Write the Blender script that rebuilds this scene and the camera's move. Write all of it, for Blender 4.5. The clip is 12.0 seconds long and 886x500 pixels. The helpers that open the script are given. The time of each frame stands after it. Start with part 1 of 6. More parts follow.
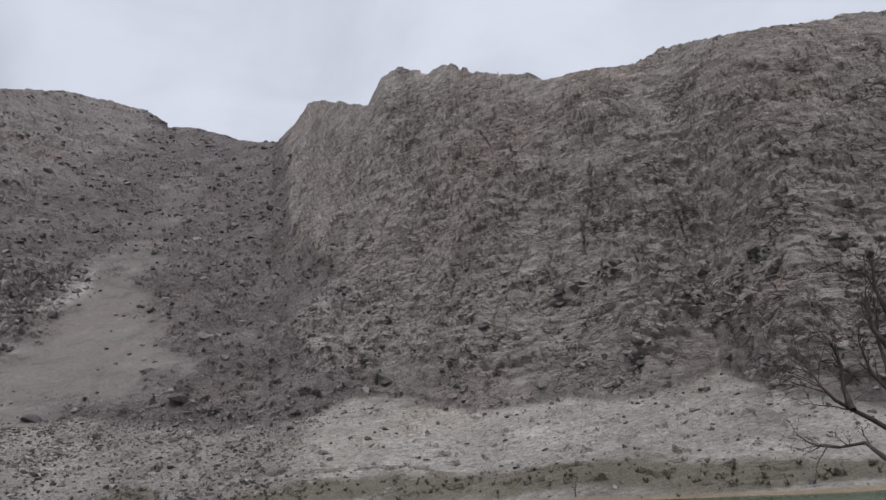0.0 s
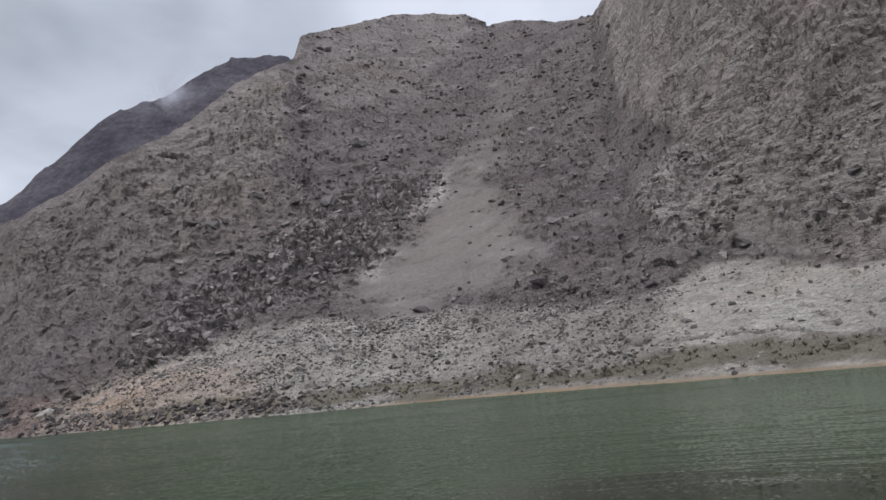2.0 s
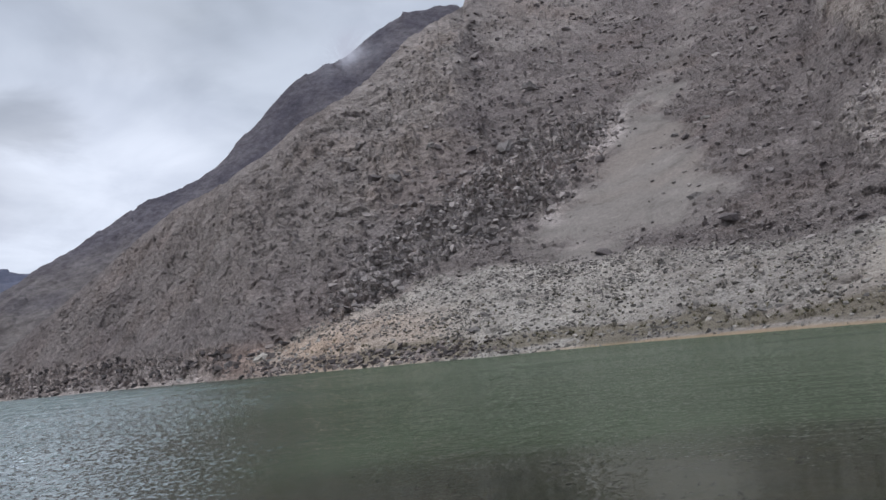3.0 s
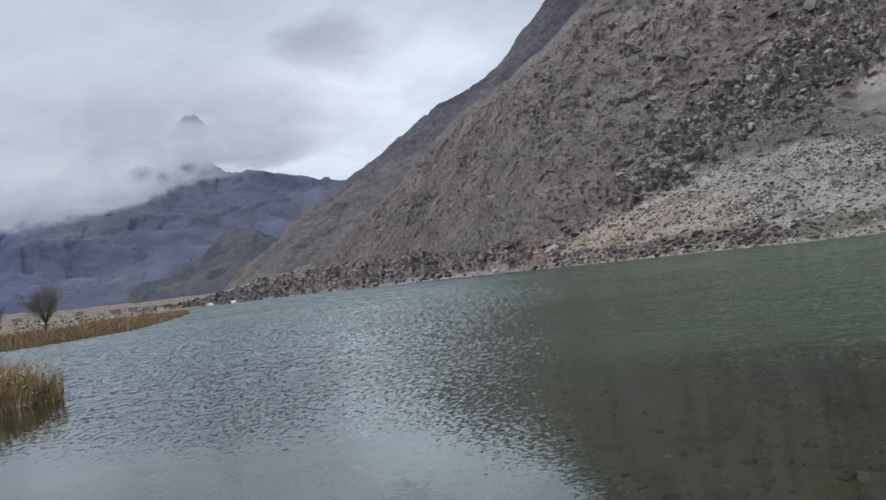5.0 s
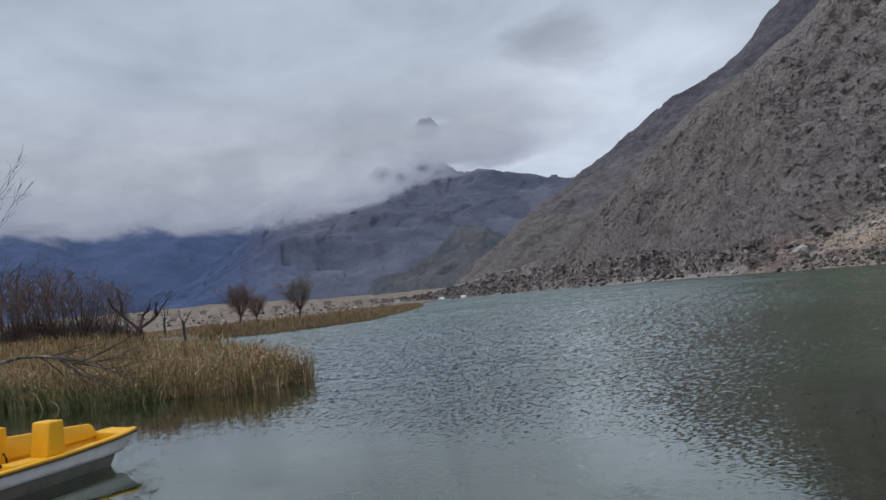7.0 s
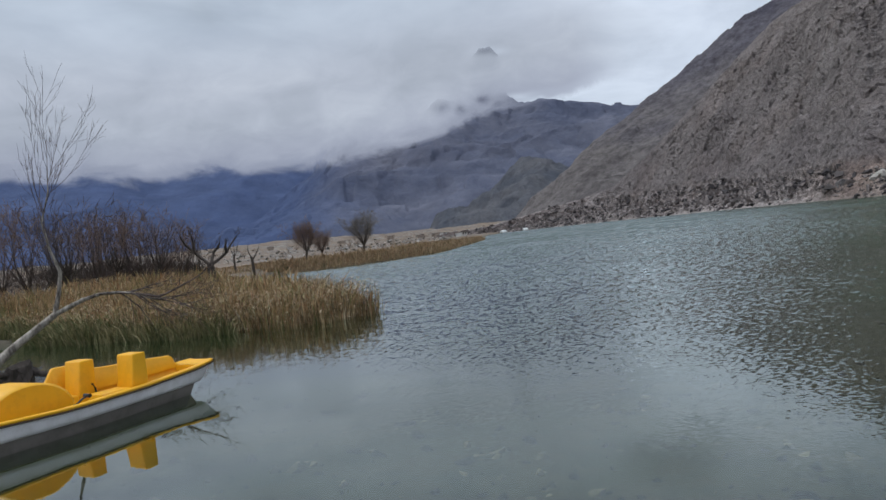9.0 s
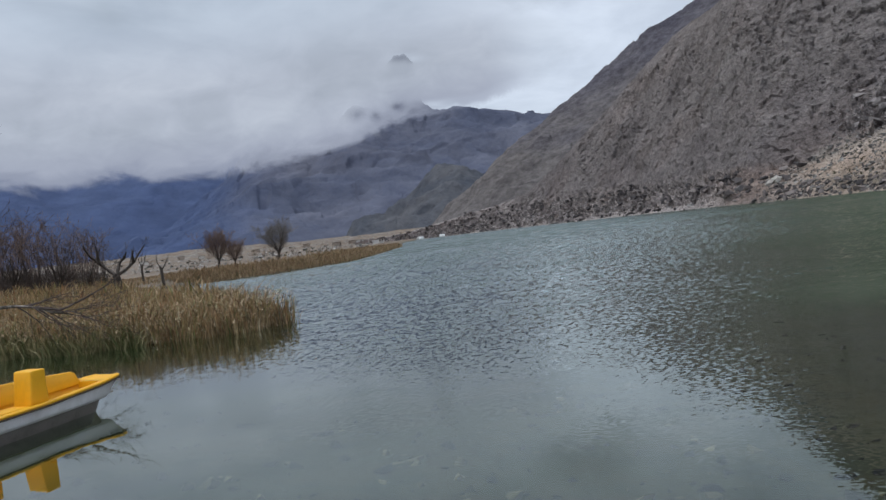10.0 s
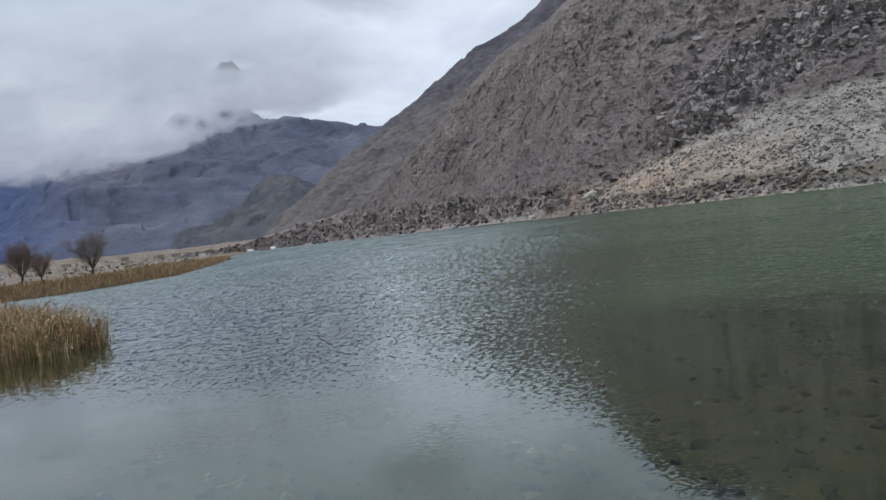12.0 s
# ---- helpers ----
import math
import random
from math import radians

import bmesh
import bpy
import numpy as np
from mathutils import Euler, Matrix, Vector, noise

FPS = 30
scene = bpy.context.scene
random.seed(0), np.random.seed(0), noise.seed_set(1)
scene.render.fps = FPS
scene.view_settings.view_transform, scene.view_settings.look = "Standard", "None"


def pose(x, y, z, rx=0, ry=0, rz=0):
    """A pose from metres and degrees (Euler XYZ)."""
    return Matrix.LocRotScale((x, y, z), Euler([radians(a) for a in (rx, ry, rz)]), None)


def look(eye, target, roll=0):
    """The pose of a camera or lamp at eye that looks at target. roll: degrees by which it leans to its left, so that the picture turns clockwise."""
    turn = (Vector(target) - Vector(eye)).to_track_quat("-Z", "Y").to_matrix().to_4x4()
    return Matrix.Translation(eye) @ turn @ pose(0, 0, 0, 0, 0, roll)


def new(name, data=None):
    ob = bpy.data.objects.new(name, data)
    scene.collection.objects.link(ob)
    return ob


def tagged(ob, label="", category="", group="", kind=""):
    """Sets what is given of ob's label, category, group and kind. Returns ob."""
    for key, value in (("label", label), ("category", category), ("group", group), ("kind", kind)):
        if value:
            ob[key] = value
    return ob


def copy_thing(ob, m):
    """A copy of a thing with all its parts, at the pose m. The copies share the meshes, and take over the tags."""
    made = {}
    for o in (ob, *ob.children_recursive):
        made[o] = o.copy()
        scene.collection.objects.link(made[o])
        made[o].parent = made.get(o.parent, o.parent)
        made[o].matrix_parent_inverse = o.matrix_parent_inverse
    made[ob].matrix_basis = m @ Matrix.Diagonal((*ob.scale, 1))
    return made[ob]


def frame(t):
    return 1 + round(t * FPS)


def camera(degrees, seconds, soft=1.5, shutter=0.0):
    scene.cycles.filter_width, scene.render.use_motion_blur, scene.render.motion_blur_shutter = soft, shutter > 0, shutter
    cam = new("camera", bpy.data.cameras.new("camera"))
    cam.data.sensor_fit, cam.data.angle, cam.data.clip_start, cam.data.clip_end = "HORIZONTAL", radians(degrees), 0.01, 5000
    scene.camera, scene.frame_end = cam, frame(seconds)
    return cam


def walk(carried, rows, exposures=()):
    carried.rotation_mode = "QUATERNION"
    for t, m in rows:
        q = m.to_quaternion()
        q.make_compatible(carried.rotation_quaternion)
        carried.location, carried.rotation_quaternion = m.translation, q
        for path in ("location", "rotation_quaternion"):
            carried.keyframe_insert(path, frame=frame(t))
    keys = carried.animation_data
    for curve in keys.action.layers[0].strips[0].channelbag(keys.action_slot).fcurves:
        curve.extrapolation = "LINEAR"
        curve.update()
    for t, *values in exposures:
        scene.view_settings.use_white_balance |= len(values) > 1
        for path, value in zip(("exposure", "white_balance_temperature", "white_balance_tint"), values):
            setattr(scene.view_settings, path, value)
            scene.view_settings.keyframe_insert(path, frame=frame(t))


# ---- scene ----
cam = camera(60.55, 12.0, soft=1.5)
PATH = [
    (0.0, pose(0.00, 0.00, 2.0, 107.261, 3.278, -0.325)),
    (0.5, pose(0.00, 0.00, 2.0, 105.729, 4.244, 4.122)),
    (1.0, pose(0.00, 0.00, 2.0, 103.686, 4.816, 10.629)),
    (1.5, pose(0.00, 0.00, 2.0, 101.633, 5.240, 18.382)),
    (2.0, pose(0.00, 0.00, 2.0, 100.055, 5.610, 26.301)),
    (2.5, pose(0.00, 0.00, 2.0, 98.724, 5.931, 33.603)),
    (3.0, pose(0.00, 0.00, 2.0, 97.326, 6.159, 40.089)),
    (3.2, pose(0.00, 0.00, 2.0, 96.753, 6.350, 42.487)),
    (4.8, pose(0.00, 0.00, 2.0, 92.033, 7.329, 59.583)),
    (5.0, pose(0.00, 0.00, 2.0, 91.693, 7.308, 61.815)),
    (5.5, pose(0.00, 0.00, 2.0, 91.520, 7.254, 67.172)),
    (6.0, pose(0.00, 0.00, 2.0, 92.183, 6.865, 71.820)),
    (6.5, pose(0.00, 0.00, 2.0, 93.243, 6.323, 75.554)),
    (7.0, pose(0.00, 0.00, 2.0, 93.478, 5.805, 78.882)),
    (7.5, pose(0.00, 0.00, 2.0, 92.512, 5.545, 81.841)),
    (7.7, pose(0.00, 0.00, 2.0, 91.953, 5.681, 82.757)),
    (9.3, pose(0.00, 0.00, 2.0, 88.811, 6.756, 83.510)),
    (9.4, pose(0.00, 0.00, 2.0, 88.811, 6.756, 83.510)),
    (9.5, pose(0.00, 0.00, 2.0, 88.698, 7.296, 78.698)),
    (10.0, pose(0.00, 0.01, 2.0, 88.708, 7.242, 77.269)),
    (10.5, pose(0.01, 0.02, 2.0, 88.665, 7.214, 74.858)),
    (11.0, pose(0.02, 0.05, 2.0, 88.517, 7.270, 71.513)),
    (11.5, pose(0.03, 0.08, 2.0, 88.297, 7.344, 67.990)),
    (12.0, pose(0.04, 0.10, 2.0, 87.980, 7.389, 64.628)),
]
walk(cam, PATH, exposures=((0.0, -0.09, 6640, 10), (2.5, 0.13, 6520, 10), (3.4, 0.20, 6450, 9), (4.8, 0.16, 6400, 8), (5.5, 0.07, 6370, 7), (6.5, -0.08, 6350, 6), (7.5, -0.18, 6350, 6), (9.3, 0.0, 6330, 6), (11.0, -0.02, 6340, 6), (12.0, 0.12, 6370, 6)))

# ---------------------------------------------------------------- sky and light
world = bpy.data.worlds.new("overcast")
scene.world = world
world.use_nodes = True


def sky_world():
    t = world.node_tree
    n, l = t.nodes, t.links
    n.clear()
    out = n.new("ShaderNodeOutputWorld")
    bg = n.new("ShaderNodeBackground")
    sky = n.new("ShaderNodeTexSky")
    sky.sky_type = "NISHITA"
    sky.sun_disc = False
    sky.sun_elevation, sky.sun_rotation = radians(48), radians(200)
    dim = n.new("ShaderNodeMixRGB")
    dim.blend_type, dim.inputs[0].default_value, dim.inputs[2].default_value = "MULTIPLY", 1.0, (0.1, 0.1, 0.1, 1)
    l.new(sky.outputs[0], dim.inputs[1])
    co = n.new("ShaderNodeTexCoord")
    # project the direction on a cloud deck, so that the clouds flatten towards the horizon
    sep = n.new("ShaderNodeSeparateXYZ")
    l.new(co.outputs["Generated"], sep.inputs[0])
    add = n.new("ShaderNodeMath")
    add.operation, add.inputs[1].default_value = "ADD", 0.22
    mx = n.new("ShaderNodeMath")
    mx.operation, mx.inputs[1].default_value = "MAXIMUM", 0.0
    l.new(sep.outputs[2], mx.inputs[0])
    l.new(mx.outputs[0], add.inputs[0])
    div = n.new("ShaderNodeVectorMath")
    div.operation = "DIVIDE"
    comb = n.new("ShaderNodeCombineXYZ")
    for i in range(3):
        l.new(add.outputs[0], comb.inputs[i])
    l.new(co.outputs["Generated"], div.inputs[0])
    l.new(comb.outputs[0], div.inputs[1])

    def noise(scale, detail, rough, dist, off):
        m = n.new("ShaderNodeMapping")
        m.inputs["Location"].default_value = off
        l.new(div.outputs[0], m.inputs[0])
        x = n.new("ShaderNodeTexNoise")
        x.inputs["Scale"].default_value, x.inputs["Detail"].default_value = scale, detail
        x.inputs["Roughness"].default_value, x.inputs["Distortion"].default_value = rough, dist
        l.new(m.outputs[0], x.inputs[0])
        return x.outputs[0]

    def ramp(sock, stops):
        r = n.new("ShaderNodeValToRGB")
        r.color_ramp.interpolation = "EASE"
        e = r.color_ramp.elements
        while len(e) < len(stops):
            e.new(0.5)
        for el, (p, c) in zip(e, stops):
            el.position, el.color = p, (*c, 1)
        l.new(sock, r.inputs[0])
        return r.outputs[0]

    big = ramp(noise(0.85, 4, 0.5, 0.3, (0.0, 0.0, 0.0)), ((0.30, (0.36, 0.40, 0.46)), (0.45, (0.53, 0.58, 0.68)), (0.62, (0.71, 0.76, 0.88))))
    fine = ramp(noise(2.6, 5, 0.55, 0.5, (3.1, 1.7, 0.4)), ((0.3, (0.86, 0.87, 0.89)), (0.7, (1.06, 1.06, 1.06))))
    mul = n.new("ShaderNodeMixRGB")
    mul.blend_type, mul.inputs[0].default_value = "MULTIPLY", 1.0
    l.new(big, mul.inputs[1])
    l.new(fine, mul.inputs[2])
    def cloud(bearing, rise, spread, flat, depth, prev):
        """A heavier cloud round a bearing and rise."""
        b, r = radians(bearing), radians(rise)
        c = Vector((-math.sin(b) * math.cos(r), math.cos(b) * math.cos(r), math.sin(r)))
        sub = n.new("ShaderNodeVectorMath")
        sub.operation, sub.inputs[1].default_value = "SUBTRACT", c
        l.new(co.outputs["Generated"], sub.inputs[0])
        sc = n.new("ShaderNodeVectorMath")
        sc.operation, sc.inputs[1].default_value = "MULTIPLY", (1, 1, flat)
        l.new(sub.outputs[0], sc.inputs[0])
        le = n.new("ShaderNodeVectorMath")
        le.operation = "LENGTH"
        l.new(sc.outputs[0], le.inputs[0])
        wob = n.new("ShaderNodeMath")
        wob.operation, wob.inputs[1].default_value = "MULTIPLY_ADD", spread * 2.2
        l.new(noise(3.4, 5, 0.55, 0.6, (bearing, 0, 0)), wob.inputs[0])
        l.new(le.outputs["Value"], wob.inputs[2])
        f = ramp(wob.outputs[0], ((spread * 1.25, (depth,) * 3), (spread * 2.3, (1.0, 1.0, 1.0))))
        x = n.new("ShaderNodeMixRGB")
        x.blend_type, x.inputs[0].default_value = "MULTIPLY", 1.0
        l.new(prev, x.inputs[1])
        l.new(f, x.inputs[2])
        return x.outputs[0]

    deck = mul.outputs[0]
    for row in ((68.5, 17.5, 0.085, 2.0, 0.70), (60, 24, 0.11, 1.6, 0.88), (30, 41, 0.16, 1.5, 0.88), (50, 33, 0.12, 2.2, 0.90), (92, 26, 0.2, 2.2, 0.92), (44, 27.5, 0.07, 1.5, 0.85), (71, 12.5, 0.10, 1.6, 0.86)):
        deck = cloud(*row, deck)
    # an overcast sky is brightest overhead
    high = ramp(mx.outputs[0], ((0.50, (1.0, 1.0, 1.0)), (1.0, (1.55, 1.55, 1.55))))
    top = n.new("ShaderNodeMixRGB")
    top.blend_type, top.inputs[0].default_value = "MULTIPLY", 1.0
    l.new(deck, top.inputs[1])
    l.new(high, top.inputs[2])
    deck = top.outputs[0]
    mix = n.new("ShaderNodeMixRGB")
    mix.inputs[0].default_value = 0.94
    l.new(dim.outputs[0], mix.inputs[1])
    l.new(deck, mix.inputs[2])
    l.new(mix.outputs[0], bg.inputs[0])
    bg.inputs[1].default_value = SKY_STRENGTH
    l.new(bg.outputs[0], out.inputs[0])


SKY_STRENGTH = 1.0
sky_world()
sun = new("sun", bpy.data.lights.new("sun", "SUN"))
sun.data.energy, sun.data.angle, sun.data.color = 1.5, radians(30), (1.0, 0.97, 0.93)
sun.matrix_world = look((0, 0, 300), (60, 130, 40))

# ---------------------------------------------------------------- noise, shared by the terrain


def hash3(i, j, k, seed):
    h = (i * 374761393 + j * 668265263 + k * 2147483647 + seed * 1274126177) & 0xFFFFFFFF
    h = ((h ^ (h >> 13)) * 1274126177) & 0xFFFFFFFF
    return (h ^ (h >> 16)) & 0xFFFFFFFF


def perlin(p, seed=0):
    c = np.floor(p).astype(np.int64)
    f = p - c
    w = f * f * f * (f * (f * 6 - 15) + 10)
    total = np.zeros(len(p))
    for dx in (0, 1):
        for dy in (0, 1):
            for dz in (0, 1):
                h = hash3(c[:, 0] + dx, c[:, 1] + dy, c[:, 2] + dz, seed)
                gx = (h & 1023) / 511.5 - 1
                gy = ((h >> 10) & 1023) / 511.5 - 1
                gz = ((h >> 20) & 1023) / 511.5 - 1
                dot = gx * (f[:, 0] - dx) + gy * (f[:, 1] - dy) + gz * (f[:, 2] - dz)
                wx = w[:, 0] if dx else 1 - w[:, 0]
                wy = w[:, 1] if dy else 1 - w[:, 1]
                wz = w[:, 2] if dz else 1 - w[:, 2]
                total += wx * wy * wz * dot
    return total


def fbm(p, octaves=4, seed=0, ridged=False, gain=0.5):
    out, amp, q = np.zeros(len(p)), 1.0, p.copy()
    for o in range(octaves):
        v = perlin(q, seed + o)
        out += amp * ((0.5 - np.abs(v) * 1.6) if ridged else v)
        amp *= gain
        q = q * 2.03 + 11.7
    return out


def blocks(p, seed=0, tilt=0.6):
    """Cell noise as broken rock: for each point the height of its tilted facet and the distance to the facet's edge."""
    c = np.floor(p).astype(np.int64)
    best, second, val = np.full(len(p), 9.0), np.full(len(p), 9.0), np.zeros(len(p))
    for dx in (-1, 0, 1):
        for dy in (-1, 0, 1):
            for dz in (-1, 0, 1):
                x, y, z = c[:, 0] + dx, c[:, 1] + dy, c[:, 2] + dz
                h = hash3(x, y, z, seed)
                ox, oy, oz = x + (h & 1023) / 1023 - p[:, 0], y + ((h >> 10) & 1023) / 1023 - p[:, 1], z + ((h >> 20) & 1023) / 1023 - p[:, 2]
                d = ox * ox + oy * oy + oz * oz
                near = d < best
                second = np.where(near, best, np.minimum(second, d))
                g = hash3(x, y, z, seed + 77)
                facet = (g & 255) / 255 + tilt * (ox * (((g >> 8) & 255) / 127.5 - 1) + oy * (((g >> 16) & 255) / 127.5 - 1) + oz * (((g >> 24) & 255) / 127.5 - 1))
                val = np.where(near, facet, val)
                best = np.where(near, d, best)
    return val, np.sqrt(second) - np.sqrt(best)


def step(x, a, b):
    t = np.clip((x - a) / (b - a), 0, 1)
    return t * t * (3 - 2 * t)


def grid_mesh(name, P, material, close=False, attrs=None, smooth=True):
    """A mesh from rows x columns of points, made by formula."""
    rows, cols = P.shape[:2]
    m = bpy.data.meshes.new(name)
    idx = np.arange(rows * cols).reshape(rows, cols)
    if close:
        idx = np.concatenate([idx, idx[:, :1]], axis=1)
    q = np.stack([idx[:-1, :-1], idx[:-1, 1:], idx[1:, 1:], idx[1:, :-1]], axis=-1).reshape(-1, 4)
    m.vertices.add(rows * cols)
    m.vertices.foreach_set("co", P.reshape(-1).astype(np.float32))
    m.loops.add(q.size)
    m.loops.foreach_set("vertex_index", q.reshape(-1).astype(np.int32))
    m.polygons.add(len(q))
    m.polygons.foreach_set("loop_start", (np.arange(len(q)) * 4).astype(np.int32))
    m.polygons.foreach_set("use_smooth", np.full(len(q), smooth))
    m.update(calc_edges=True)
    for key, values in (attrs or {}).items():
        a = m.attributes.new(key, "FLOAT_COLOR", "POINT")
        a.data.foreach_set("color", values.reshape(-1).astype(np.float32))
    m.materials.append(material)
    return new(name, m)


def poly_mesh(name, V, F, material, smooth=False):
    """A mesh from points and faces of one size."""
    m = bpy.data.meshes.new(name)
    k = F.shape[1]
    m.vertices.add(len(V))
    m.vertices.foreach_set("co", V.reshape(-1).astype(np.float32))
    m.loops.add(F.size)
    m.loops.foreach_set("vertex_index", F.reshape(-1).astype(np.int32))
    m.polygons.add(len(F))
    m.polygons.foreach_set("loop_start", (np.arange(len(F)) * k).astype(np.int32))
    m.polygons.foreach_set("use_smooth", np.full(len(F), smooth))
    m.update(calc_edges=True)
    m.materials.append(material)
    return m


# ---------------------------------------------------------------- materials


class Mat:
    """A small builder for node materials."""

    def __init__(self, name, rough=0.9, spec=0.3):
        self.m = bpy.data.materials.new(name)
        self.m.use_nodes = True
        self.n, self.l = self.m.node_tree.nodes, self.m.node_tree.links
        self.b = self.n["Principled BSDF"]
        self.out = self.n["Material Output"]
        self.b.inputs["Roughness"].default_value = rough
        self.b.inputs["Specular IOR Level"].default_value = spec
        self.geo = self.n.new("ShaderNodeNewGeometry")
        self.pos = self.geo.outputs["Position"]

    def put(self, a, b):
        self.l.new(a, b)

    def mapped(self, scale=(1, 1, 1), rot=(0, 0, 0), src=None):
        m = self.n.new("ShaderNodeMapping")
        m.inputs["Scale"].default_value, m.inputs["Rotation"].default_value = scale, rot
        self.put(src or self.pos, m.inputs[0])
        return m.outputs[0]

    def noise(self, scale, detail=4, rough=0.55, vec=None, dist=0.0):
        x = self.n.new("ShaderNodeTexNoise")
        x.inputs["Scale"].default_value, x.inputs["Detail"].default_value = scale, detail
        x.inputs["Roughness"].default_value, x.inputs["Distortion"].default_value = rough, dist
        self.put(vec or self.pos, x.inputs["Vector"])
        return x.outputs[0]

    def voronoi(self, scale, vec=None, feature="F1", out=0, rand=1.0):
        x = self.n.new("ShaderNodeTexVoronoi")
        x.feature = feature
        x.inputs["Scale"].default_value, x.inputs["Randomness"].default_value = scale, rand
        self.put(vec or self.pos, x.inputs["Vector"])
        return x.outputs[out]

    def ramp(self, sock, stops, ease="LINEAR"):
        r = self.n.new("ShaderNodeValToRGB")
        r.color_ramp.interpolation = ease
        e = r.color_ramp.elements
        while len(e) < len(stops):
            e.new(0.5)
        for el, (p, c) in zip(e, stops):
            el.position = p
            el.color = (*c, 1) if isinstance(c, tuple) else (c, c, c, 1)
        self.put(sock, r.inputs[0])
        return r.outputs[0]

    def mix(self, fac, a, b, mode="MIX"):
        x = self.n.new("ShaderNodeMixRGB")
        x.blend_type = mode
        for i, v in enumerate((fac, a, b)):
            if isinstance(v, (int, float)):
                x.inputs[i].default_value = v if i == 0 else (v, v, v, 1)
            elif isinstance(v, tuple):
                x.inputs[i].default_value = (*v, 1)
            else:
                self.put(v, x.inputs[i])
        return x.outputs[0]

    def math(self, op, a, b=0.0):
        x = self.n.new("ShaderNodeMath")
        x.operation = op
        for i, v in enumerate((a, b)):
            if isinstance(v, (int, float)):
                x.inputs[i].default_value = v
            else:
                self.put(v, x.inputs[i])
        return x.outputs[0]

    def attr(self, name):
        a = self.n.new("ShaderNodeAttribute")
        a.attribute_name = name
        s = self.n.new("ShaderNodeSeparateColor")
        self.put(a.outputs["Color"], s.inputs[0])
        return s.outputs[0], s.outputs[1], s.outputs[2], a.outputs["Alpha"]

    def bump(self, height, strength=0.5, distance=0.1, prev=None):
        x = self.n.new("ShaderNodeBump")
        x.inputs["Strength"].default_value, x.inputs["Distance"].default_value = strength, distance
        self.put(height, x.inputs["Height"])
        if prev is not None:
            self.put(prev, x.inputs["Normal"])
        return x.outputs[0]

    def done(self, colour=None, normal=None):
        if isinstance(colour, tuple):
            self.b.inputs["Base Color"].default_value = (*colour, 1)
        elif colour is not None:
            self.put(colour, self.b.inputs["Base Color"])
        if normal is not None:
            self.put(normal, self.b.inputs["Normal"])
        return self.m


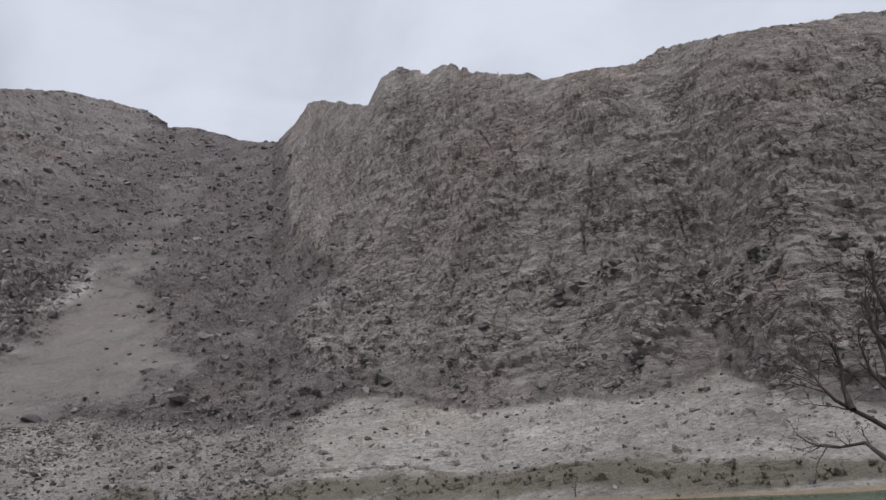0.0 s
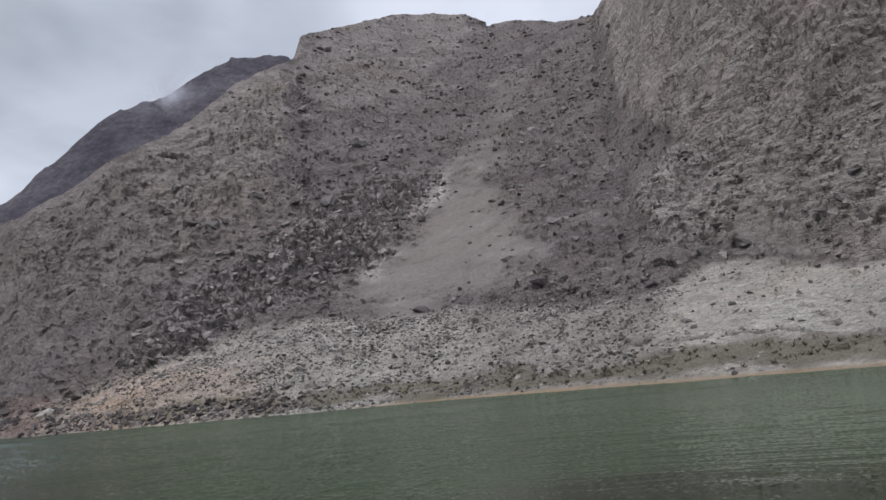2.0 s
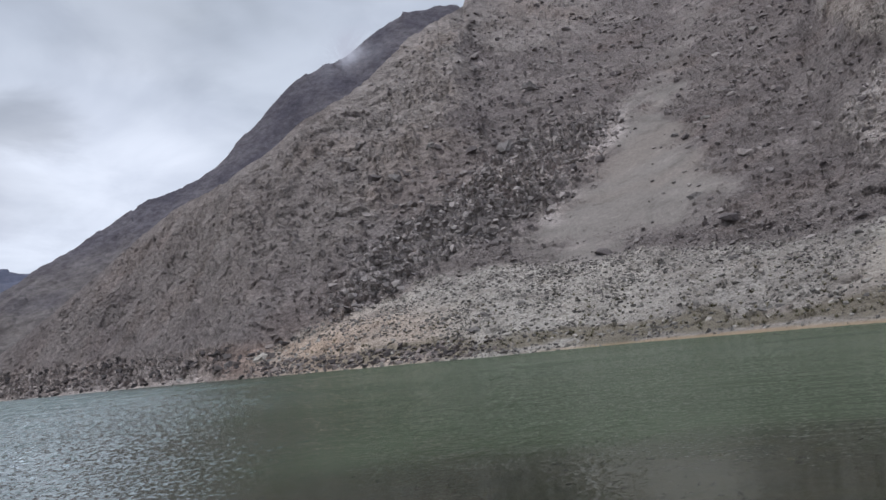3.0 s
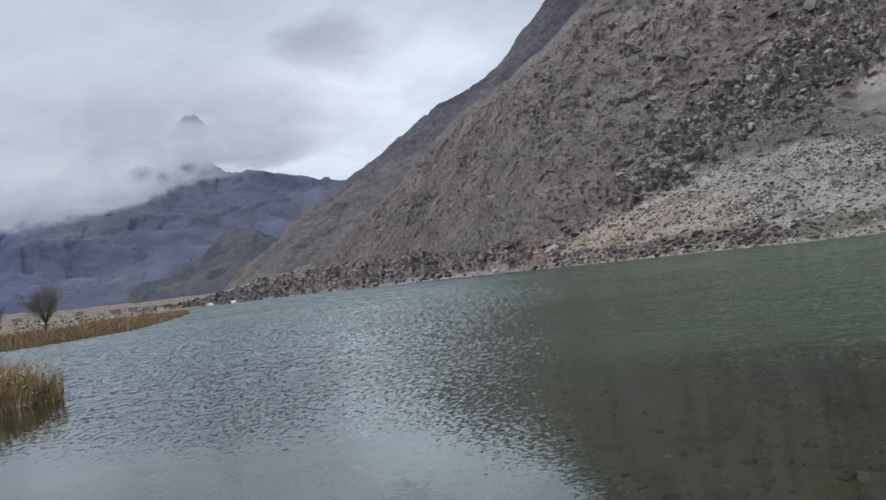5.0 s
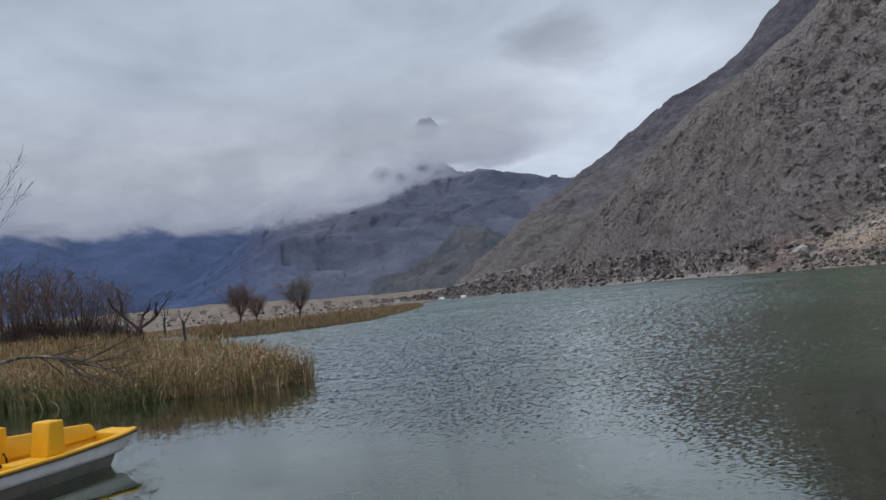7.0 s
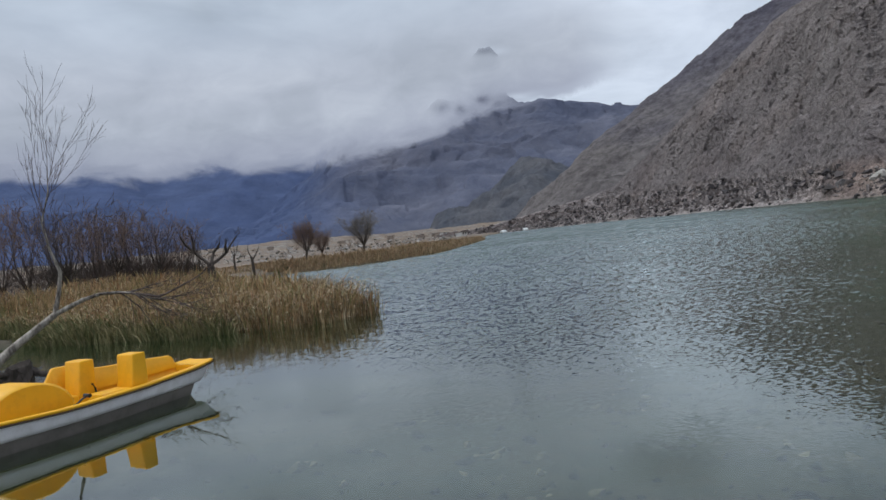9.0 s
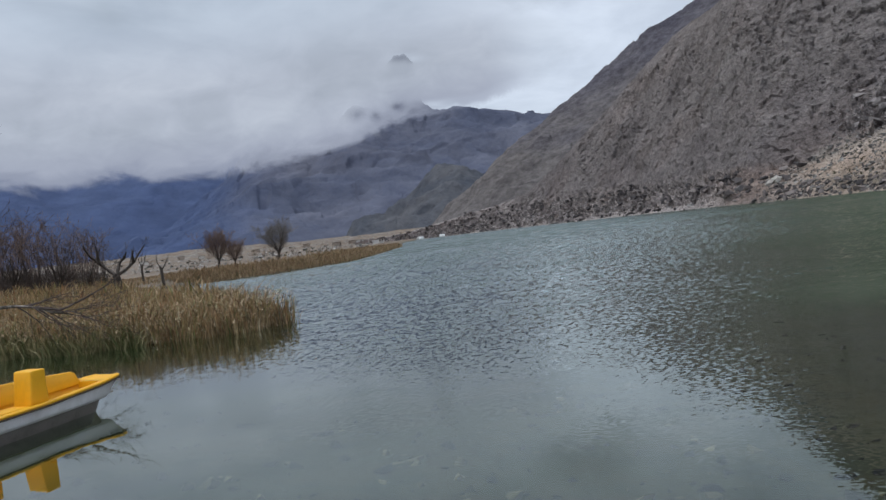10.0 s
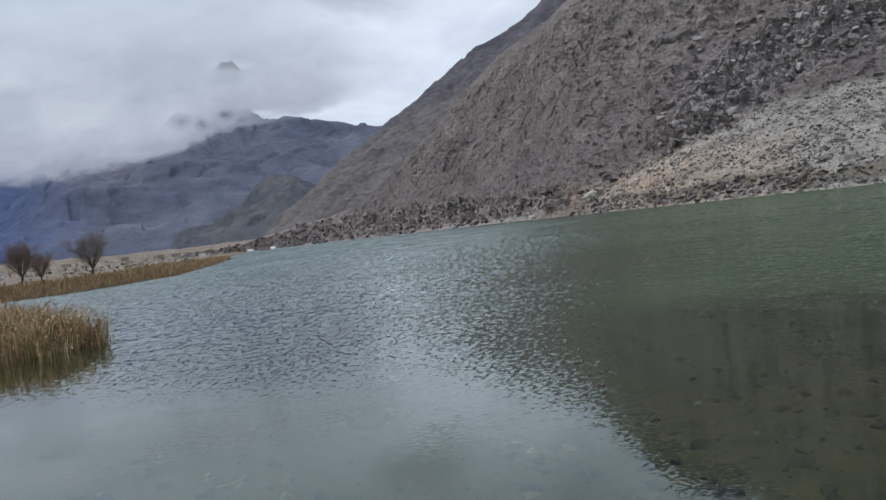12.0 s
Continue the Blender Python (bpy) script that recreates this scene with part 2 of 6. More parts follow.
def rock_material():
    """The mountainside: cliff, scree, smooth sand, pale bank and dark boulder ground by zone."""
    m = Mat("mountain_rock", 0.95, 0.15)
    sand, pale, cliff, dark = m.attr("zone")
    warm, green, shore, streak = m.attr("tint")
    n1 = m.noise(0.05, 5, 0.6)
    n2 = m.noise(0.9, 6, 0.7)
    n3 = m.noise(5.0, 4, 0.7)

    def pebbles(scale, vec=None):
        """A random grey for each stone of a loose cover."""
        cell = m.n.new("ShaderNodeSeparateColor")
        m.put(m.voronoi(scale, vec, "F1", 1), cell.inputs[0])
        return cell.outputs[0]

    flat = m.mapped((1, 1, 1.9))
    stones = m.mix(0.5, m.ramp(pebbles(1.5, flat), ((0.0, 0.52), (0.35, 0.85), (0.75, 1.08), (1.0, 1.55))), m.ramp(pebbles(3.6, flat), ((0.0, 0.45), (0.4, 0.9), (0.8, 1.1), (1.0, 1.7))))
    scree = m.mix(m.ramp(n1, ((0.35, 0.0), (0.65, 1.0))), (0.190, 0.164, 0.162), (0.258, 0.227, 0.219))
    scree = m.mix(0.8, scree, m.ramp(n2, ((0.3, 0.55), (0.5, 0.95), (0.68, 1.35))), "MULTIPLY")
    scree = m.mix(0.5, scree, stones, "MULTIPLY")
    # cliffs: olive brown beds, thin and nearly level, broken by dark joints
    dip = m.mapped((1, 1, 3.0), (0.12, -0.16, 0))
    beds = m.noise(0.30, 6, 0.62, dip, 1.0)
    rock = m.ramp(beds, ((0.3, (0.312, 0.276, 0.259)), (0.48, (0.387, 0.347, 0.326)), (0.62, (0.443, 0.400, 0.376)), (0.75, (0.528, 0.482, 0.452))))
    thin = m.noise(0.55, 7, 0.72, m.mapped((0.45, 0.45, 3.2), (0.10, -0.13, 0)), 0.7)
    rock = m.mix(0.85, rock, m.ramp(thin, ((0.34, 0.60), (0.44, 0.90), (0.52, 1.0), (0.60, 1.10), (0.70, 1.42))), "MULTIPLY")
    rock = m.mix(0.35, rock, m.ramp(pebbles(0.95, m.mapped((0.8, 0.8, 2.0), (0.10, -0.13, 0))), ((0.0, 0.62), (0.5, 1.0), (1.0, 1.36))), "MULTIPLY")
    ledge = m.voronoi(0.55, m.mix(0.4, m.mapped((0.6, 0.6, 2.4), (0.10, -0.13, 0)), m.noise(0.5, 4, 0.6), "ADD"), "DISTANCE_TO_EDGE")
    cut = m.voronoi(0.75, m.mix(0.35, dip, m.noise(0.5, 4, 0.6), "ADD"), "DISTANCE_TO_EDGE")
    cut = m.math("MULTIPLY", m.ramp(cut, ((0.012, 1.0), (0.04, 0.0))), m.ramp(m.noise(0.33, 4, 0.6), ((0.48, 0.0), (0.60, 1.0))))
    wide = m.math("MULTIPLY", m.ramp(ledge, ((0.010, 1.0), (0.05, 0.0))), m.ramp(m.noise(0.12, 5, 0.65), ((0.46, 0.0), (0.58, 0.85))))
    cut = m.math("MAXIMUM", cut, wide)
    rock = m.mix(cut, rock, (0.062, 0.054, 0.050))
    rock = m.mix(m.ramp(m.noise(0.03, 4), ((0.5, 0.0), (0.7, 0.6))), rock, m.mix(1.0, rock, (1.04, 0.98, 0.94), "MULTIPLY"))
    sandy = m.mix(m.ramp(n1, ((0.3, 0.0), (0.7, 1.0))), (0.185, 0.168, 0.157), (0.222, 0.203, 0.190))
    sandy = m.mix(0.8, sandy, m.ramp(m.noise(1.3, 8, 0.75), ((0.3, 0.7), (0.5, 1.0), (0.68, 1.25))), "MULTIPLY")
    bank = m.mix(m.ramp(m.noise(0.12, 5, 0.65), ((0.35, 0.0), (0.62, 1.0))), (0.43, 0.395, 0.355), (0.63, 0.59, 0.542))
    bank = m.mix(0.8, bank, m.ramp(m.noise(1.6, 5, 0.75), ((0.34, 0.5), (0.5, 0.98), (0.7, 1.2))), "MULTIPLY")
    bank = m.mix(0.45, bank, stones, "MULTIPLY")
    murk = m.mix(0.8, (0.40, 0.360, 0.350), m.ramp(n2, ((0.3, 0.5), (0.7, 1.7))), "MULTIPLY")
    murk = m.mix(0.75, murk, stones, "MULTIPLY")
    c = m.mix(cliff, scree, rock)
    c = m.mix(sand, c, sandy)
    c = m.mix(dark, c, murk)
    c = m.mix(pale, c, bank)
    c = m.mix(0.75, c, m.ramp(m.noise(0.11, 7, 0.66, None, 0.8), ((0.34, 0.66), (0.47, 0.98), (0.56, 1.04), (0.68, 1.38))), "MULTIPLY")
    c = m.mix(warm, c, m.mix(1.0, c, (1.22, 0.99, 0.84), "MULTIPLY"))
    c = m.mix(green, c, m.mix(m.ramp(n3, ((0.4, 0.0), (0.6, 1.0))), (0.15, 0.13, 0.095), (0.28, 0.245, 0.18)))
    c = m.mix(shore, c, (0.50, 0.36, 0.235))
    c = m.mix(streak, c, m.mix(1.0, c, (0.45, 0.44, 0.45), "MULTIPLY"))
    soft = m.math("SUBTRACT", 1.0, sand)
    h = m.math("ADD", m.math("MULTIPLY", m.noise(1.6, 8, 0.75), 0.7), m.math("MULTIPLY", cut, -0.4))
    h = m.math("ADD", h, m.math("MULTIPLY", m.math("MULTIPLY", thin, cliff), 0.45))
    nm = m.bump(m.math("MULTIPLY", h, soft), 1.0, 1.1)
    nm = m.bump(n3, 0.5, 0.1, nm)
    return m.done(c, nm)


MOUNTAIN = rock_material()


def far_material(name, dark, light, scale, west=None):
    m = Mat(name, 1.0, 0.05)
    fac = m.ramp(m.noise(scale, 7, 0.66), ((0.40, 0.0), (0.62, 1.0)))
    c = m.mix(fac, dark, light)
    # colours shift westward to a hazier blue, distance haze put into the rock
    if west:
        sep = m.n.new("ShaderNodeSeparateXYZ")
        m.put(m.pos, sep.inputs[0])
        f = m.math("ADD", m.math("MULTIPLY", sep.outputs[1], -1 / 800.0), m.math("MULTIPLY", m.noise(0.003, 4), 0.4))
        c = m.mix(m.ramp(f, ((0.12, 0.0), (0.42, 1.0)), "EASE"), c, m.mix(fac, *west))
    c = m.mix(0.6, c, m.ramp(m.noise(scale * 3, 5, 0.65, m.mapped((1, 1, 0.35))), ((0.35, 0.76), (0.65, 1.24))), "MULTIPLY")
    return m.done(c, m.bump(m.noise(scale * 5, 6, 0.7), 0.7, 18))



def ridge_material():
    """Rock tinted bluish for distance haze, browner below, with fine broken grain."""
    m = Mat("hazed_ridge_rock", 1.0, 0.05)
    hazed = m.mix(m.ramp(m.noise(0.02, 7, 0.65), ((0.36, 0.0), (0.64, 1.0))), (0.100, 0.094, 0.116), (0.170, 0.158, 0.176))
    brown = m.mix(m.ramp(m.noise(0.05, 6, 0.7), ((0.36, 0.0), (0.64, 1.0))), (0.130, 0.117, 0.117), (0.225, 0.204, 0.197))
    sep = m.n.new("ShaderNodeSeparateXYZ")
    m.put(m.pos, sep.inputs[0])
    # brown rock on the lower flank, painted blue haze along the crest
    low = m.math("ADD", m.math("MULTIPLY", sep.outputs[2], 1 / 260.0), m.math("MULTIPLY", m.noise(0.012, 5, 0.6), 0.9))
    c = m.mix(m.ramp(low, ((0.62, 1.0), (1.12, 0.0)), "EASE"), hazed, brown)
    c = m.mix(0.8, c, m.ramp(m.noise(0.16, 7, 0.72, m.mapped((1, 1, 1.6), (0.3, 0.2, 0))), ((0.34, 0.6), (0.5, 1.0), (0.66, 1.4))), "MULTIPLY")
    return m.done(c, m.bump(m.noise(0.14, 7, 0.75), 0.8, 6))


# ---------------------------------------------------------------- the mountain across the lake
EYE = 2.0     # height of the viewer over the water

# bearing in degrees (left of north is positive) and rise of the crest line
CREST = ((-75, 20), (-60, 24), (-45, 27), (-36, 27.9), (-33.8, 28.4), (-26, 29.4), (-20, 29.6), (-18.1, 29), (-12.6, 29.1), (-10.7, 28.9), (-9.3, 29.5), (-5.1, 30.1),
         (-2.3, 30.9), (-0.8, 30.3), (1.6, 30.8), (3.0, 30.2), (4.2, 28.1), (8, 28.5), (9.2, 28.2), (10.2, 26.8), (11.6, 25.5), (13.9, 25.4),
         (17.7, 26.1), (20, 26), (21.3, 26.9), (24.7, 27.3), (27.2, 27.5), (31.4, 26.9), (35.0, 26.3), (35.6, 24.8), (40.2, 23.0), (44.4, 19.9),
         (49.4, 17.4), (52, 15.4), (55, 13.6), (59, 11.6), (61, 10.0), (65, 6.6), (68.5, 3.7), (70.6, 2.2), (72.7, 1.6))
CREST_END = ((76, 1.05), (79, 0.5), (81, 0.2), (84, 0.05))
SHORE = ((-75, 150), (-50, 80), (-27, 60), (-11.6, 66), (-2.3, 72), (9.5, 77), (17.8, 86), (26, 98), (36.8, 106), (47, 131), (54, 158), (60, 205), (66.5, 262),
         (70, 312), (75, 385), (79, 430), (84, 480))
# bearing, rise of the top of the pale bank, its slope, slope of the face above
FACE = ((-75, 4.0, 0.3, 0.9), (-31, 3.2, 0.34, 1.25), (-25, 4.2, 0.34, 1.35), (-20.8, 6.4, 0.36, 1.45), (-15.8, 5.1, 0.32, 1.5), (-10, 5.7, 0.32, 1.5), (-3.5, 5.3, 0.30, 1.5),
        (2.7, 6.4, 0.30, 1.45), (6, 6.5, 0.30, 1.15), (9, 5.2, 0.28, 0.86), (12, 4.6, 0.27, 0.70), (20, 5.4, 0.30, 0.70), (26, 5.6, 0.30, 0.76), (34, 5.6, 0.30, 0.84),
        (42, 5.0, 0.32, 0.86), (48, 3.0, 0.33, 0.80), (55, 0.9, 0.3, 0.72), (66, 0.8, 0.16, 0.62), (76, 0.4, 0.14, 0.4), (84, 0.1, 0.1, 0.3))


def lut(table, x, k=1):
    t = np.array(table, dtype=float)
    return np.interp(x, t[:, 0], t[:, k])


def inside(a, e, corners, soft, wob):
    """1 inside the polygon of (bearing, rise), fading over soft degrees, with a wobbling edge."""
    n = len(corners)
    d = np.full(a.shape, 1e9)
    ins = np.zeros(a.shape, bool)
    for i in range(n):
        (x0, y0), (x1, y1) = corners[i], corners[(i + 1) % n]
        ex, ey = x1 - x0, y1 - y0
        t = np.clip(((a - x0) * ex + (e - y0) * ey) / (ex * ex + ey * ey), 0, 1)
        d = np.minimum(d, np.hypot(a - x0 - t * ex, e - y0 - t * ey))
        cross = ((y0 > e) != (y1 > e)) & (a < (x1 - x0) * (e - y0) / (y1 - y0 + 1e-12) + x0)
        ins ^= cross
    return step(np.where(ins, d, -d) + wob, -soft, soft)


def crest_rise(a):
    """The crest line with its broken blocks and notches."""
    q = np.stack([a, 0 * a, 0 * a], axis=-1)
    v = blocks(q / 0.55 + 3.1, 611, 0.5)[0]
    teeth = (v - 0.5) * 0.26 + fbm(q / 1.3, 4, 615, gain=0.55) * 0.3
    return lut(CREST + CREST_END, a) + teeth * np.interp(a, (-40, -20, -6, 4, 9, 13, 20, 36, 55, 66, 72), (0.28, 0.28, 0.5, 0.6, 0.45, 0.3, 0.3, 0.35, 0.3, 0.15, 0.0))


def mountain_profile(a):
    """Foot, top of the bank, crest: distances and heights along the bearings a."""
    rs = lut(SHORE, a)
    eb, sb, sf = (lut(FACE, a, k) for k in (1, 2, 3))
    fine = np.linspace(-80, 90, 1701)
    kernel = np.exp(-0.5 * (np.arange(-40, 41) / 9.0) ** 2)
    soft = np.convolve(np.pad(lut(CREST + CREST_END, fine), 40, mode="edge"), kernel / kernel.sum(), mode="valid")
    ec = np.interp(a, fine, soft)
    tb, tc = np.tan(np.radians(eb)), np.tan(np.radians(ec))
    db = np.maximum((EYE + rs * tb) / np.maximum(sb - tb, 0.05), 2.0)
    zb = sb * db
    rb = rs + db
    dc = np.maximum((EYE + rb * tc - zb) / np.maximum(sf - tc, 0.08), 3.0)
    return rs, rb, zb, rb + dc, np.maximum(EYE + (rb + dc) * tc, zb + 0.05)


def mountain():
    # from -75 to 84 degrees, finest where it lies in the camera's view
    a = np.concatenate([np.linspace(-75, -38, 40, endpoint=False), np.linspace(-38, 70, 1100, endpoint=False), np.linspace(70, 84, 80)])
    rs, rb, zb, rc, zc = mountain_profile(a)
    rows, skirt = 320, 26
    tan_crest = np.tan(np.radians(crest_rise(a)))
    P = np.zeros((rows + skirt, len(a), 3))
    E = np.zeros((rows + skirt, len(a)))
    s = np.linspace(0, 1, 500)
    for i in range(len(a)):
        cut = rb[i] - rs[i]
        whole = rc[i] - rs[i]
        d = s * whole
        u = np.clip((d - cut) / (whole - cut), 0, 1)
        # the lower face a little gentler, the top steeper
        z = np.where(d < cut, zb[i] * (d / cut) ** 1.12, zb[i] + (zc[i] - zb[i]) * (0.86 * u + 0.14 * u ** 2.2))
        z = z + (EYE + rc[i] * tan_crest[i] - zc[i]) * step(u, 0.80, 0.985)
        el = np.degrees(np.arctan2(z - EYE, rs[i] + d))
        el = np.maximum.accumulate(el + s * 1e-6)
        want = el[0] + (el[-1] - el[0]) * np.linspace(0, 1, rows) ** 1.06
        dd = np.interp(want, el, d)
        zz = np.interp(dd, d, z)
        r = rs[i] + dd
        # behind the crest the ground falls away
        k = np.arange(1, skirt + 1)
        r = np.concatenate([r, rc[i] + k ** 1.55 * 1.7])
        zz = np.concatenate([zz, z[-1] * (1 - step(k / skirt, 0.1, 1.0)) - 3.0 * step(k / skirt, 0.2, 1)])
        E[:, i] = np.degrees(np.arctan2(zz - EYE, r))
        E[rows:, i] = E[rows - 1, i]
        P[:, i, 0] = -r * np.sin(np.radians(a[i]))
        P[:, i, 1] = r * np.cos(np.radians(a[i]))
        P[:, i, 2] = zz
    # a first row under the water
    A = np.broadcast_to(a, E.shape)
    p = P.reshape(-1, 3)
    av, ev = A.reshape(-1), E.reshape(-1)
    wob = fbm(p / 14.0, 4, 3) * 1.6
    zones = terrain_zones(av, ev, wob, p)
    sand, pale, cliff, dark, warm, green, shore, streak = zones
    out = np.stack([np.sin(np.radians(av)) * 0.75, -np.cos(np.radians(av)) * 0.75, np.full(len(av), 0.66)], axis=1)
    crest_row = np.broadcast_to(np.concatenate([1 - 0.75 * step(np.linspace(0, 1, rows), 0.9, 1.0), np.full(skirt, 0.25)])[:, None], E.shape).reshape(-1)
    foot = np.broadcast_to(np.concatenate([step(np.linspace(0, 1, rows), 0.0, 0.06), np.ones(skirt)])[:, None], E.shape).reshape(-1)
    dip = p @ np.array([[1, 0, 0.16], [0, 1, 0.1], [-0.16, -0.1, 1]])
    big = fbm(p / 30.0, 3, 11, ridged=True) * 3.0
    crag = fbm(dip / np.array([9.0, 9.0, 3.4]), 5, 21, ridged=True, gain=0.55) * 1.1
    spur = step(av, 34, 38)
    rib = p @ np.array([[0.80, 0.35, 0.5], [-0.55, 0.75, 0.4], [-0.2, -0.55, 0.8]])
    crag = crag + spur * fbm(rib / np.array([26.0, 6.5, 6.5]), 4, 27, ridged=True, gain=0.6) * 5.0
    crag = crag + (0.05 + 0.45 * spur) * fbm(p / np.array([8.0, 8.0, 30.0]), 4, 25, ridged=True, gain=0.55) * 2.6
    v1, e1 = blocks(dip / np.array([7.0, 7.0, 3.4]) + fbm(p / 6, 2, 5)[:, None] * 0.35, 31, 0.9)
    v2, e2 = blocks(dip / np.array([2.3, 2.3, 1.0]) + fbm(p / 2, 2, 6)[:, None] * 0.3, 41, 0.9)
    rough = fbm(p / 2.6, 4, 51, gain=0.6)
    # thin beds that stand out as ledges, and joints that cut down through them
    bed = dip[:, 2] / 2.1 + fbm(p / np.array([11.0, 11.0, 5.0]), 3, 55) * 1.5
    share = bed - np.floor(bed)
    hard = hash3(np.floor(bed).astype(np.int64), (dip[:, 0] // 9).astype(np.int64), (dip[:, 1] // 9).astype(np.int64), 57) / 4294967295.0
    ledges = step(share, 0.0, 0.25) * (1 - share) * (0.15 + 0.7 * hard)
    joint = np.abs(perlin(p / np.array([7.0, 7.0, 40.0]) + fbm(p / 9.0, 2, 59)[:, None] * 0.25, 58))
    ledges = ledges - 0.5 * (1 - step(joint, 0.0, 0.05))
    broken = step(fbm(p / 16.0, 3, 71), -0.15, 0.25)
    lift = step(ev - lut(FACE, av, 1), 0.2, 2.6)
    h = cliff * lift * (big + ledges * (1 - 0.6 * spur) + crag * (0.3 + 0.5 * broken) + (v1 - 0.5) * (0.75 + 0.5 * spur) + (v2 - 0.5) * (0.35 + 0.5 * broken) - 0.3 * (e1 < 0.03) - 0.3 * (e2 < 0.05) * broken + rough * 0.2)
    bare = (1 - cliff) * (1 - 0.93 * sand)
    h += bare * (fbm(p / 22.0, 3, 61) * 2.0 + rough * (0.45 + 0.9 * dark) + dark * ((v2 - 0.5) * 2.2 + fbm(p / 7, 3, 9) * 1.6)) * (1 - 0.65 * pale)
    h += (1 - cliff) * (1 - sand) * (np.maximum(v2 - 0.8, 0) * 1.6) * (1 - 0.5 * pale)
    h -= streak * 0.8
    p = p + out * (h * crest_row * foot)[:, None]
    P = p.reshape(P.shape)
    P[0, :, 2] -= 1.5
    P[0, :, 0] *= 0.985
    P[0, :, 1] *= 0.985
    # with bearing the cliff colour fades to purplish scree, in place of distance haze
    ob = grid_mesh("mountain_slope", P, MOUNTAIN, smooth=False, attrs={"zone": np.stack([sand, pale, cliff * (1 - 0.5 * step(av, 42, 50)) * (1 - 0.7 * step(av, 54, 64)), dark], axis=1), "tint": np.stack([warm, green, shore, streak], axis=1)})
    tagged(ob, "steep grey-brown rocky mountainside with cliffs, scree and a pale sandy foot", "mountain", kind="structure")
    return P, A, E, [z.reshape(E.shape) for z in zones]


def terrain_zones(a, e, wob, p):
    crest = lut(CREST + CREST_END, a)
    bank = lut(FACE, a, 1)
    # massif right of the gully
    cliff = inside(a, e, ((-80, 40), (-80, 5.5), (-25, 4.3), (-21, 6.9), (-16, 5.5), (-10, 6.0), (-3.5, 5.6), (2.7, 7.2), (6.5, 9.0), (10.8, 11.0), (7.2, 15.5), (10.3, 19.2), (11.3, 25.5), (11.5, 40)), 0.35, wob * 0.7)
    # flat-topped cliff left of the gully, and the rocky spur beyond
    cliff = np.maximum(cliff, inside(a, e, ((20.5, 30), (21.5, 25.5), (25, 22.5), (29, 20.5), (33, 20.5), (36, 23), (36, 30)), 0.6, wob) * 0.45)
    cliff = np.maximum(cliff, inside(a, e, ((35.2, 30), (36, 21), (38, 15.5), (42, 12.5), (47, 8), (54, 5.5), (62, 3.2), (75, 1.5), (75, 20)), 0.9, wob) * 0.65 * (1 - step(a, 63, 71)))
    sand = 0.92 * inside(a, e, ((20.6, 17.2), (24.0, 16.2), (25.6, 13.1), (29.6, 9.4), (34.0, 6.3), (27.3, 6.0), (21.2, 7.6), (18, 8.8), (20.8, 12.8)), 1.1, wob * 1.5)
    sand = np.maximum(sand, 0.45 * inside(a, e, ((16.9, 22.4), (18.0, 22.4), (23.5, 16.6), (21, 16.6)), 0.5, wob * 0.6))
    dark = inside(a, e, ((25.3, 15.3), (31.4, 15.0), (37.5, 11.9), (44.8, 7.6), (49, 3.6), (47, 3.6), (37.6, 6.9), (29.5, 10.6)), 1.3, wob * 1.5)
    dark = np.maximum(dark, 0.6 * inside(a, e, ((10.8, 11), (7, 16), (4, 13), (6.8, 8.6)), 0.5, wob))
    dark = np.maximum(dark, 0.22 * inside(a, e, ((6, 7), (-14, 5.5), (-14, 9.5), (-2, 9), (4, 9)), 0.6, wob))
    toe = np.interp(a, (50, 55, 62, 69, 72, 76.6, 80.5), (2.2, 1.6, 1.5, 1.4, 1.6, 1.1, 0.4))
    dark = np.maximum(dark, 0.8 * step(a, 54, 58) * (1 - step(e + wob * 0.3, toe - 0.25, toe + 0.35)))
    pale = (1 - step(e + wob * 0.5, bank - 0.6, bank + 0.35)) * (1 - step(a, 50, 56))
    pale *= 1 - 0.42 * step(a, 8, 12) * (1 - 0.45 * step(a, 22, 27))
    rise = np.maximum(p[:, 2], 0)
    shore = (1 - step(rise + wob * 0.15, 0.16, 0.45)) * (1 - step(a, 27, 37)) * 0.75
    green = step(rise + wob, 0.5, 1.0) * (1 - step(rise + wob * 1.2, 2.2, 3.4)) * (1 - step(a, 46, 52)) * 0.75
    warm = 0.5 * step(a, 44, 52) * (1 - step(e, 1.2, 2.2)) * (1 - 0.8 * step(a, 54, 60)) + 0.12 * step(fbm(p / 30, 3, 91), 0.1, 0.4) + 0.45 * step(a, 36, 43) * (1 - step(a, 48, 53)) * (1 - step(e, 2.0, 4.0))
    # joints that run down the massif
    streak = np.zeros_like(a)
    for a0, e0, a1, e1, w in ((-13.6, 22, -12.2, 15.5, 0.13), (-19.2, 19, -20.6, 13, 0.12), (-20.6, 13, -21.8, 9.5, 0.13), (-21.9, 8.8, -22.4, 7.2, 0.13), (-14.3, 25, -13.8, 22.5, 0.14), (-4, 26, -7.5, 23, 0.12)):
        t = np.clip((e - e0) / (e1 - e0), 0, 1)
        on = (e < max(e0, e1)) & (e > min(e0, e1))
        streak = np.maximum(streak, on * (1 - step(np.abs(a - (a0 + t * (a1 - a0)) + wob * 0.4), w * 0.4, w * 1.3)) * 0.75 * step(wob, -0.8, 0.1))
    ledge = np.interp(a, (-11, -9.8, -6.3, -2.6, -0.2, 1.0, 3, 7, 12, 13), (0.5, 0.6, 0.55, 0.5, 0.75, 1.4, 1.4, 1.6, 1.5, 1.4))
